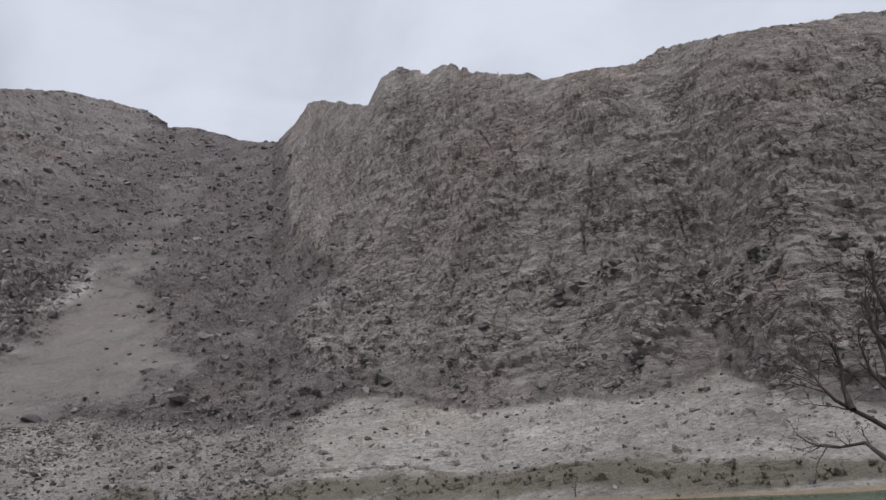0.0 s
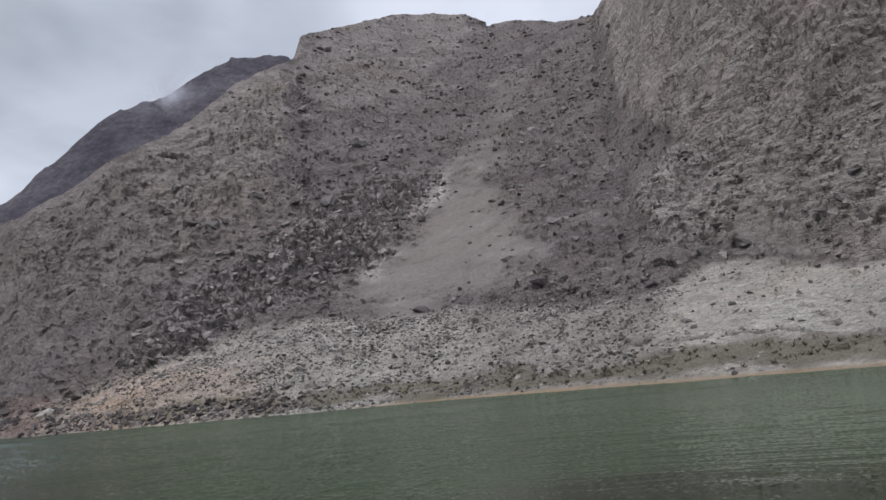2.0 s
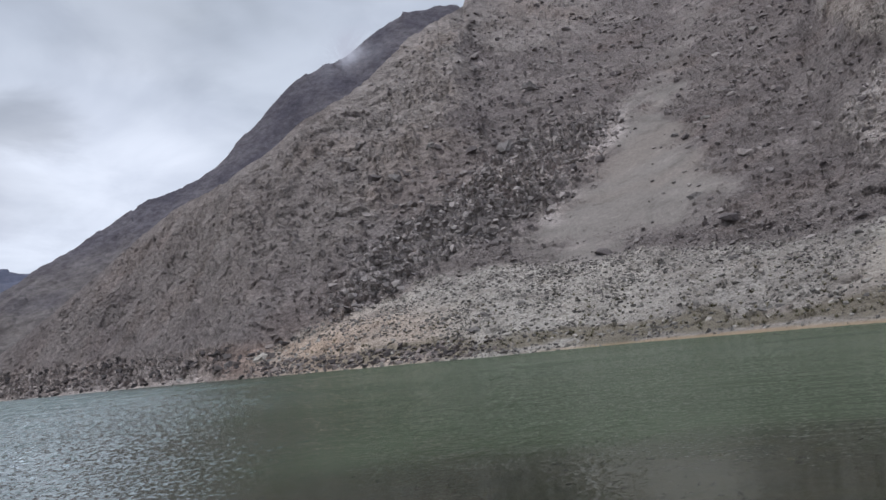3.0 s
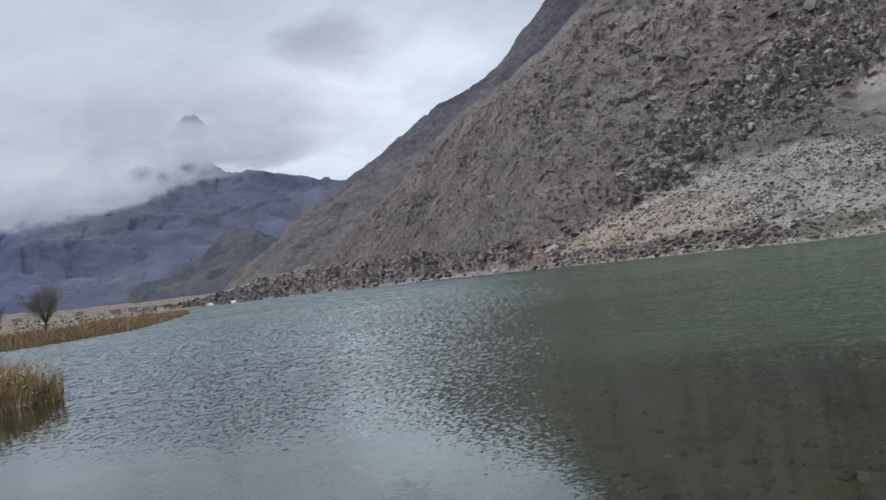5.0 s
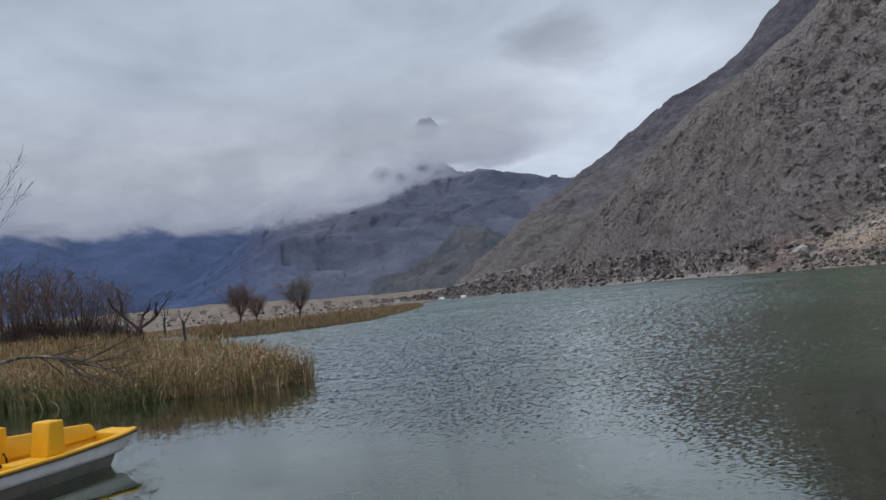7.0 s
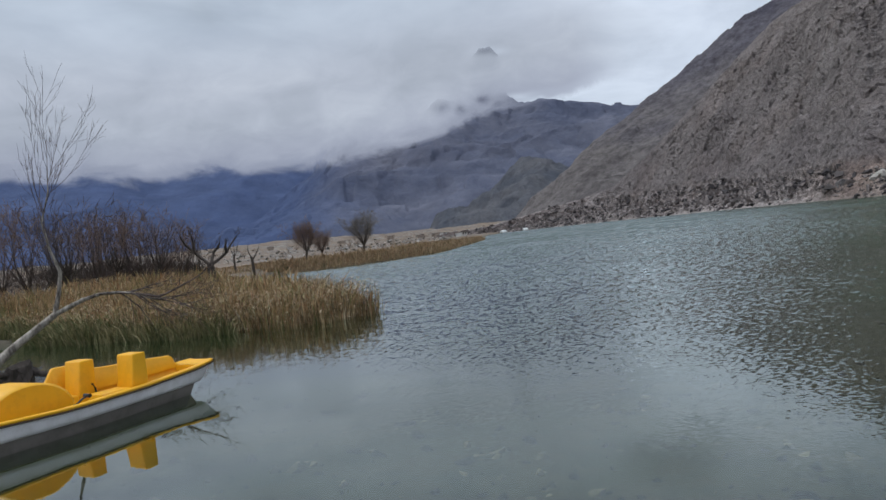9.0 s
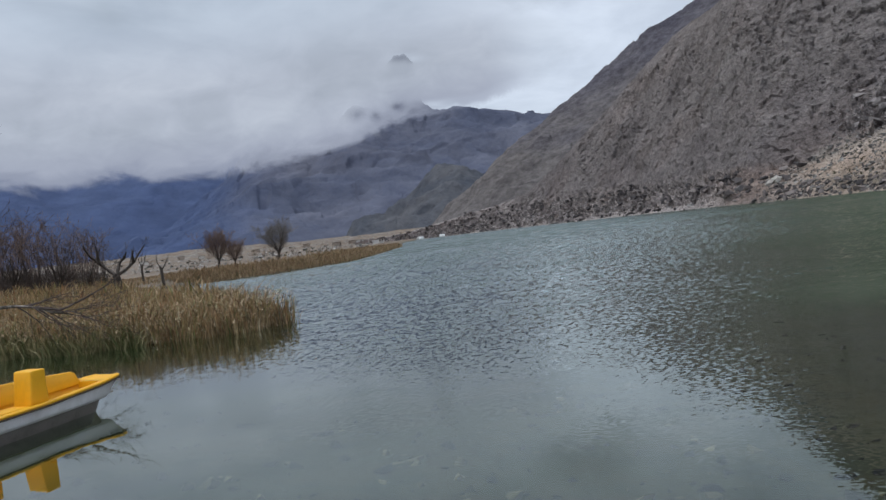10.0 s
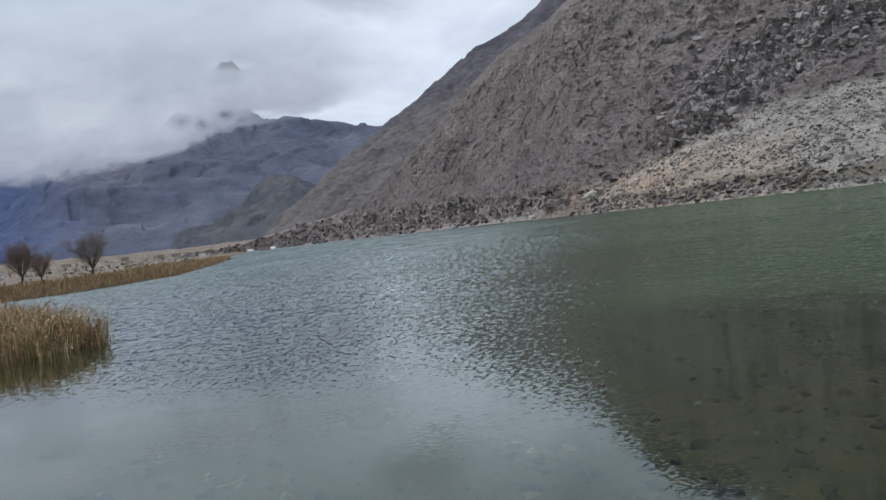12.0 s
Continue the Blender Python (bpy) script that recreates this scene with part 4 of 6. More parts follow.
def lake():
    """The water sheet, with real wavelets where the wind ruffles it."""
    r = np.concatenate([np.linspace(0.0, 9.5, 20), np.arange(9.7, 21, 0.072), np.arange(21, 34, 0.125), np.arange(34, 58, 0.22), np.geomspace(58.3, 160, 120), np.geomspace(165, 560, 40)])[:, None]
    a = np.radians(np.concatenate([np.linspace(-100, 22, 60, endpoint=False), np.linspace(22, 112, 520, endpoint=False), np.linspace(112, 260, 60)]))[None, :]
    x, y = -r * np.sin(a), r * np.cos(a)
    p = np.stack([x, y, 0 * x], axis=-1).reshape(-1, 3)
    far = np.hypot(p[:, 0], p[:, 1])
    turn = np.array([[0.94, -0.34, 0], [0.34, 0.94, 0], [0, 0, 1]])
    q = (p @ turn) * np.array([1.0, 0.8, 1])
    sector = 15.0 * step(np.degrees(a).repeat(len(r), axis=0).reshape(-1), 84, 98)
    edge = far + fbm(p / 5.0, 2, 421) * 6.0 - sector
    ruffled = 0.25 * step(edge, 9.5, 13.5) + 0.75 * step(edge, 12.5, 18.5)
    fine = (1 - step(far, 34, 58)) * step(edge, 12.0, 18.5)
    h = fine * (0.026 * perlin(q / 0.24, 401) + 0.016 * perlin(q / 0.17 + 7.3, 402))
    h += 0.030 * (1 - step(far, 60, 110)) * (0.10 + 0.90 * ruffled) * perlin(q / 0.8, 403)
    h += 0.07 * step(far, 26, 60) * (1 - step(far, 125, 165)) * perlin(q / 0.46 + 3.1, 404)
    gust = 0.55 + 0.75 * step(fbm(p / np.array([22.0, 9.0, 1.0]), 3, 411), -0.3, 0.35)
    z = h * gust
    P = np.stack([x, y, z.reshape(x.shape)], axis=-1)
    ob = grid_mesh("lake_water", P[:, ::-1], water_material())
    ob.visible_shadow = False
    tagged(ob, "green rippled lake water reflecting cloud and mountain", "water", kind="structure")


lake()

# ---------------------------------------------------------------- helpers for things


def part(name, mesh, parent, label="", material=None):
    """Links a mesh or a bmesh as one object under a thing."""
    if isinstance(mesh, bmesh.types.BMesh):
        me = bpy.data.meshes.new(name)
        mesh.to_mesh(me)
        mesh.free()
        mesh = me
        mesh.materials.append(material)
    ob = new(name, mesh)
    ob.parent = parent
    if label:
        ob["label"] = label
    return ob


def thing(name, label, category, m=None, group="", kind=""):
    ob = new(name)
    ob.empty_display_size = 0.2
    ob.matrix_world = m or Matrix()
    return tagged(ob, label, category, group, kind)


# ---------------------------------------------------------------- stones


def stone_shape(seed, fine):
    """Points and faces of one angular stone about one metre across: the hull of a few points, with flat faces and sharp edges."""
    rng = np.random.RandomState(seed)
    bm = bmesh.new()
    for p in rng.uniform(-1, 1, (18 if fine else 9, 3)):
        p = p / max(np.linalg.norm(p), 0.2) * rng.uniform(0.42, 0.58)
        bm.verts.new(p * np.array([1.2, 1.0, 0.75]))
    hull = bmesh.ops.convex_hull(bm, input=bm.verts[:])
    bmesh.ops.delete(bm, geom=list({v for v in hull["geom_interior"] if isinstance(v, bmesh.types.BMVert)}), context="VERTS")
    if fine:
        bmesh.ops.subdivide_edges(bm, edges=bm.edges[:], cuts=1, use_grid_fill=True)
    bmesh.ops.triangulate(bm, faces=bm.faces[:])
    bm.verts.index_update()
    V = np.array([v.co[:] for v in bm.verts])
    F = np.array([[v.index for v in f.verts] for f in bm.faces])
    bm.free()
    return V + rng.normal(size=V.shape) * (0.014 if fine else 0.0), F


STONES = [stone_shape(500 + i, False) for i in range(14)]
FINE_STONES = [stone_shape(700 + i, True) for i in range(8)]


def stone_material(name, dark, light, low=0.25, high=0.8):
    m = Mat(name, 0.92, 0.2)
    isl = m.geo.outputs["Random Per Island"]
    c = m.mix(m.ramp(isl, ((low, 0.0), (high, 1.0))), dark, light)
    c = m.mix(0.7, c, m.ramp(m.noise(3.0, 6, 0.7), ((0.3, 0.6), (0.5, 1.0), (0.7, 1.35))), "MULTIPLY")
    return m.done(c, m.bump(m.noise(6.0, 6, 0.7), 0.6, 0.08))


def scatter(name, label, where, count, sizes, power, material, seed, sink=0.22, shapes=STONES):
    """Stones strewn over the mountainside: where gives the share for each cell of the slope."""
    P = SLOPE[0]
    rng = np.random.RandomState(seed)
    rows = SLOPE[2].shape[0] - 26
    c = P[:rows - 1, :-1]
    e1, e2 = P[1:rows, :-1] - c, P[:rows - 1, 1:] - c
    area = np.linalg.norm(np.cross(e1, e2), axis=-1)
    w = (area * where[:rows - 1, :-1]).reshape(-1)
    pick = rng.choice(len(w), count, p=w / w.sum())
    u, v = rng.rand(count, 1), rng.rand(count, 1)
    at = c.reshape(-1, 3)[pick] + e1.reshape(-1, 3)[pick] * u + e2.reshape(-1, 3)[pick] * v
    size = sizes[0] * (sizes[1] / sizes[0]) ** (rng.rand(count) ** power)
    return strew(name, label, at, size, material, rng, sink, shapes)


def strew(name, label, at, size, material, rng, sink=0.22, shapes=STONES):
    Vs, Fs, off = [], [], 0
    for i in range(len(at)):
        V, F = shapes[rng.randint(len(shapes))]
        t = rng.rand() * 6.283
        c, s = math.cos(t), math.sin(t)
        lean = rng.uniform(-0.5, 0.5)
        R = np.array([[c, -s, 0], [s, c, 0], [0, 0, 1]]) @ np.array([[1, 0, 0], [0, math.cos(lean), -math.sin(lean)], [0, math.sin(lean), math.cos(lean)]])
        k = size[i] * rng.uniform(0.6, 1.4, 3)
        Vs.append((V * k) @ R.T + at[i] + np.array([0, 0, size[i] * (0.3 - sink)]))
        Fs.append(F + off)
        off += len(V)
    ob = new(name, poly_mesh(name, np.concatenate(Vs), np.concatenate(Fs), material))
    return tagged(ob, label, "stones", kind="stuff")


def slope_point(bearing, rise):
    """The place on the mountainside at a bearing and rise."""
    P, A, E, _ = SLOPE
    j = int(np.argmin(np.abs(A[0] - bearing)))
    rows = E.shape[0] - 26
    i = int(np.argmin(np.abs(E[:rows, j] - rise)))
    return P[i, j].copy()


def boulder_material(name, dark, light):
    m = Mat(name, 0.92, 0.2)
    info = m.n.new("ShaderNodeObjectInfo")
    c = m.mix(info.outputs["Random"], dark, light)
    c = m.mix(0.8, c, m.ramp(m.noise(1.8, 7, 0.72), ((0.3, 0.5), (0.5, 1.0), (0.7, 1.4))), "MULTIPLY")
    return m.done(c, m.bump(m.noise(3.0, 7, 0.72), 0.8, 0.25))


DARK_STONE = stone_material("dark_boulder_stone", (0.15, 0.134, 0.130), (0.34, 0.308, 0.298))
GREY_STONE = stone_material("scree_stone", (0.115, 0.101, 0.102), (0.30, 0.270, 0.262))
BANK_STONE = stone_material("bank_stone", (0.11, 0.102, 0.097), (0.38, 0.355, 0.325), 0.35, 1.0)
RED_STONE = stone_material("shore_stone", (0.062, 0.055, 0.056), (0.25, 0.212, 0.198), 0.25, 1.0)


def strew_slope():
    P, A, E, (sand, pale, cliff, dark, warm, green, shore, streak) = SLOPE
    vis = (A > -40) & (A < 82)
    nz = step(fbm(P.reshape(-1, 3) / 9.0, 3, 301), -0.1, 0.35).reshape(A.shape)
    scatter("boulder_field", "dense dark grey boulders tumbled down the mountainside", (dark ** 1.3 + 0.10 * (1 - cliff) * (1 - sand) * (1 - pale) * nz * (E < 17) * (E > 6)) * (A > 23) * (A < 50), 7600, (0.3, 2.2), 2.5, DARK_STONE, 1)
    scree = (1 - cliff) * (1 - sand) * (1 - pale) * (1 - dark) * vis * (E > lut(FACE, A, 1) - 0.2)
    scatter("scree", "loose grey stones scattered over the scree slope", scree * (0.25 + nz) * (A < 50), 6500, (0.25, 2.0), 2.4, GREY_STONE, 2)
    scatter("slope_boulders", "scattered large grey boulders on the upper scree", scree * nz * step(A, 10, 13) * (A < 47), 420, (1.0, 3.4), 2.0, GREY_STONE, 3, shapes=FINE_STONES)
    west = step(A, 9, 14)
    scatter("bank_stones", "small dark stones strewn over the pale lakeside bank", pale * (0.10 + 0.9 * west) * (0.3 + nz) * vis * (1 - shore), 12500, (0.14, 1.0), 2.4, BANK_STONE, 4)
    low = (A > 8) * (A < 50) * (1 - sand) * np.exp(-((E - lut(FACE, A, 1) - 0.6) / 2.6) ** 2)
    scatter("gravel", "dense loose grey gravel at the foot of the scree", low * (0.3 + nz), 15000, (0.12, 0.6), 2.2, GREY_STONE, 8)
    toe = step(A, 50, 55) * (E < lut(((50, 2.2), (55, 1.5), (62, 1.4), (69, 1.3), (72, 1.5), (76.6, 0.95), (80.5, 0.3), (84, 0.1)), A)) * (A < 82)
    scatter("shore_rocks", "dark grey and reddish rocks heaped along the waterline", toe * (0.25 + nz), 6500, (0.3, 2.5), 2.3, RED_STONE, 5)
    scatter("waterline_rocks", "brown rocks and pebbles along the waterline", step(A, 34, 40) * (1 - step(A, 52, 55)) * (P[..., 2] < 2.6) * (P[..., 2] > 0.1), 900, (0.25, 1.6), 1.9, RED_STONE, 6)
    scatter("cliff_debris", "broken grey blocks lying on the cliff ledges", cliff * (A > -38) * (A < 12) * (E < 14) * nz, 900, (0.4, 2.0), 2.0, GREY_STONE, 7)


strew_slope()


def boulders():
    """Large single boulders: bearing, rise, size and how dark."""
    rows = ((18.3, 4.1, 1.9, 0), (31.2, 18.3, 6.0, 0), (39.4, 14.8, 4.0, 1), (42.4, 12.5, 4.0, 0), (33.7, 14.4, 6.5, 0), (32.2, 14.7, 4.5, 0), (-4.1, 10.5, 2.2, 0), (-8.2, 6.6, 2.2, 0),
            (20.3, 8.8, 2.8, 0), (21.2, 13.3, 2.2, 0), (18.9, 14.3, 3.2, 1), (36.6, 1.9, 2.0, 0), (37.5, 0.9, 1.9, 0), (26.0, -0.6, 0.7, 0), (33.9, 2.5, 1.6, 1), (28.3, 2.7, 1.5, 0),
            (8.3, 2.6, 1.4, 0), (14.8, 19.3, 3.6, 1), (10.4, 22.1, 3.0, 1), (27.1, 18.4, 3.0, 1), (29.4, 19.8, 3.2, 1), (3.5, 7.7, 3.0, 0), (44.7, 14.9, 4.0, 0), (26.7, 14.6, 3.8, 0),
            (55.6, 0.35, 3.4, 0), (53.4, 0.7, 3.6, 2), (59.1, -0.3, 2.2, 1), (50.8, -0.2, 1.8, 0))
    mats = (boulder_material("boulder_dark", (0.15, 0.138, 0.136), (0.21, 0.195, 0.19)), boulder_material("boulder_grey", (0.20, 0.186, 0.178), (0.26, 0.243, 0.233)), boulder_material("pale_boulder_stone", (0.36, 0.33, 0.30), (0.46, 0.43, 0.39)))
    words = ("dark grey angular boulder on the mountainside", "grey weathered boulder on the mountainside", "pale rounded boulder at the water's edge")
    rng = np.random.RandomState(88)
    for i, (a, e, size, tone) in enumerate(rows):
        V, F = FINE_STONES[i % 8]
        rough = fbm(V * 2.6 + i * 3.7, 4, 17)[:, None] * V * 0.9
        me = poly_mesh("boulder", (V + rough) * size, F, mats[tone])
        ob = new("boulder", me)
        p = slope_point(a, e)
        ob.matrix_world = pose(p[0], p[1], p[2] - size * 0.02, rng.uniform(-15, 15), rng.uniform(-15, 15), rng.uniform(0, 360))
        tagged(ob, words[tone], "boulder", "large boulders on the slope")


boulders()

# ---------------------------------------------------------------- bare trees


def tube(path, radii, sides=5):
    """A tapering tube along a path."""
    path = np.asarray(path, float)
    n = len(path)
    d = np.gradient(path, axis=0)
    d /= np.linalg.norm(d, axis=1)[:, None] + 1e-9
    ref = np.where(np.abs(d[:, 2:3]) > 0.9, np.array([[1.0, 0, 0]]), np.array([[0, 0, 1.0]]))
    u = np.cross(d, ref)
    u /= np.linalg.norm(u, axis=1)[:, None]
    v = np.cross(d, u)
    t = np.arange(sides) / sides * 2 * np.pi
    ring = path[:, None] + np.asarray(radii)[:, None, None] * (np.cos(t)[None, :, None] * u[:, None] + np.sin(t)[None, :, None] * v[:, None])
    idx = np.arange(n * sides).reshape(n, sides)
    nxt = np.roll(idx, -1, axis=1)
    F = np.stack([idx[:-1], nxt[:-1], nxt[1:], idx[1:]], axis=-1).reshape(-1, 4)
    return ring.reshape(-1, 3), F


def merge(tubes):
    Vs, Fs, off = [], [], 0
    for V, F in tubes:
        Vs.append(V)
        Fs.append(F + off)
        off += len(V)
    return np.concatenate(Vs), np.concatenate(Fs)


def bent(rng, start, way, length, wander, lift, steps=6):
    """A crooked path that starts along way and turns up or down."""
    p, d = np.array(start, float), np.array(way, float)
    d /= np.linalg.norm(d)
    out = [p.copy()]
    for _ in range(steps):
        d = d + rng.normal(size=3) * wander + np.array([0, 0, lift])
        d /= np.linalg.norm(d)
        p = p + d * length / steps
        out.append(p.copy())
    return np.array(out)


def grow(rng, path, radius, depth, spread, ratio, count, lift, wander, store, level=1, least=0.004):
    """Branches that leave a path, down to twigs; store collects them by level."""
    if depth == 0:
        return
    length = np.linalg.norm(np.diff(path, axis=0), axis=1).sum()
    for k in range(count[level - 1]):
        f = rng.uniform(0.3, 1.0) if k else 1.0
        i = f * (len(path) - 1)
        lo = min(int(i), len(path) - 2)
        p = path[lo] + (path[lo + 1] - path[lo]) * (i - lo)
        d = path[lo + 1] - path[lo]
        d = d / np.linalg.norm(d) + rng.normal(size=3) * spread
        r = max(radius * (1 - 0.55 * f) * 0.62, least)
        sub = bent(rng, p, d, length * ratio * rng.uniform(0.7, 1.2), wander, lift, (5, 3, 2, 2)[min(level, 4) - 1])
        store.setdefault(level, []).append(tube(sub, np.linspace(r, r * 0.35, len(sub)), 4 if level == 1 else 3))
        grow(rng, sub, r, depth - 1, spread, ratio, count, lift, wander, store, level + 1, least)


def bark_material(name, a, b):
    m = Mat(name, 0.9, 0.2)
    c = m.mix(m.ramp(m.noise(9.0, 5, 0.7, m.mapped((1, 1, 0.3))), ((0.35, 0.0), (0.65, 1.0))), a, b)
    return m.done(c, m.bump(m.noise(30, 4, 0.7, m.mapped((1, 1, 0.25))), 0.6, 0.02))


BARK = bark_material("dark_bark", (0.042, 0.035, 0.030), (0.11, 0.09, 0.078))
BROWN_TWIG = bark_material("brown_twig", (0.13, 0.088, 0.070), (0.24, 0.17, 0.138))
WILLOW_TWIG = bark_material("willow_twig", (0.065, 0.050, 0.045), (0.15, 0.115, 0.10))
GREY_TWIG = bark_material("grey_twig", (0.125, 0.112, 0.098), (0.23, 0.208, 0.185))
PALE_BARK = bark_material("pale_bark", (0.075, 0.06, 0.05), (0.50, 0.45, 0.385))


def bare_tree(label, seed, height, trunk, stems, spread, lift, count, ratio, twig, depth=4, thick=0.09, wander=0.12, group="", least=0.007):
    """A leafless tree: a trunk, its limbs and a crown of twigs."""
    rng = np.random.RandomState(seed)
    tree = thing("bare_tree", label, "tree", group=group)
    base = bent(rng, (0, 0, -0.25), (rng.normal() * 0.1, rng.normal() * 0.1, 1), height * trunk + 0.25, 0.05, 0.03, 5)
    part("trunk", poly_mesh("trunk", *tube(base, np.linspace(thick * 1.25, thick, len(base)), 8), BARK, True), tree)
    store = {}
    for k in range(stems):
        t = (k + rng.rand() * 0.7) / stems * 2 * np.pi
        d = np.array([math.cos(t) * spread, math.sin(t) * spread, 1])
        f = rng.uniform(0.72, 1.0)
        p = base[0] + (base[-1] - base[0]) * f
        limb = bent(rng, p, d, height * (1 - trunk * f) * rng.uniform(0.75, 1.0), wander, lift)
        store.setdefault(0, []).append(tube(limb, np.linspace(thick * 0.5, thick * 0.12, len(limb)), 6))
        grow(rng, limb, thick * 0.34, depth, 0.5, ratio, count, lift * 0.7, wander, store, 1, least)
    part("limb_work", poly_mesh("limb_work", *merge(store[0]), BARK, True), tree)["kind"] = "stuff"
    part("twig_crown", poly_mesh("twig_crown", *merge([t for k in sorted(store) if k for t in store[k]]), twig), tree)["kind"] = "stuff"
    return tree


def haze_of_twigs(tree, seed, count, middle, radii, material, thick=0.010):
    """Fine twigs that fill out a rounded crown."""
    rng = np.random.RandomState(seed)
    tubes = []
    for _ in range(count):
        d = rng.normal(size=3)
        d /= np.linalg.norm(d)
        p = np.array(middle) + d * np.array(radii) * rng.uniform(0.35, 1.0) ** 0.7
        w = d + np.array([0, 0, 0.7]) + rng.normal(size=3) * 0.35
        w /= np.linalg.norm(w)
        n = rng.uniform(0.4, 0.9)
        tubes.append(tube([p - w * n * 0.5, p + w * n * 0.5], (thick, thick * 0.5), 3))
    part("twig_haze", poly_mesh("twig_haze", *merge(tubes), material), tree)["kind"] = "stuff"


def limb_tree(name, label, r, trunk, limbs, group, thick, seed):
    """A gnarled tree with limbs along given bearings and rises."""
    rng = np.random.RandomState(seed)
    tree = thing(name, label, "tree", group=group)
    p = np.array([polar(b, e, r) for b, e in trunk])
    p[0, 2] = ground_at(p[0, 0], p[0, 1]) - 0.1
    part("trunk", poly_mesh("trunk", *tube(p, np.linspace(thick * 1.3, thick, len(p)), 8), BARK, True), tree)
    store = {}
    for i, way in enumerate(limbs):
        q = np.array([polar(b, e, r + 0.5 * math.sin(2.4 * i + k)) if k else polar(b, e, r) for k, (b, e) in enumerate(way)])
        part("limb", poly_mesh("limb", *tube(q, np.linspace(thick * 0.62, thick * 0.2, len(q)), 6), BARK, True), tree)
        grow(rng, q, thick * 0.22, 2, 0.5, 0.3, (7, 4), 0.16, 0.2, store, 1, 0.012)
    part("twig_crown", poly_mesh("twig_crown", *merge([t for k in sorted(store) for t in store[k] if t[1].shape[1] == 4]), BARK), tree)["kind"] = "stuff"


def ground_at(x, y):
    return float(ground_height(np.array([[x]], float), np.array([[y]], float))[0, 0])


def at_bearing(bearing, r):
    a = radians(bearing)
    return -r * math.sin(a), r * math.cos(a)


def plant(tree, bearing, r, turn, scale=1.0):
    x, y = at_bearing(bearing, r)
    tree.matrix_world = pose(x, y, ground_at(x, y), 0, 0, turn) @ Matrix.Diagonal((scale, scale, scale, 1))


def plant_copy(tree, bearing, r, turn, scale):
    x, y = at_bearing(bearing, r)
    c = copy_thing(tree, pose(x, y, ground_at(x, y), 0, 0, turn))
    c.scale = (scale, scale, scale)
    return c


def polar(b, e, r):
    """A place at a bearing, a rise and a distance."""
    x, y = at_bearing(b, r)
    return np.array([x, y, EYE + r * math.tan(radians(e))])


def far_bushes():
    rng = np.random.RandomState(14)
    return [(b, r, s) for b, r, s in zip(rng.uniform(82.5, 106, 26), rng.uniform(330, 640, 26), rng.uniform(1.2, 2.6, 26))]


POLX = 100.67     # bearing of the large pollard


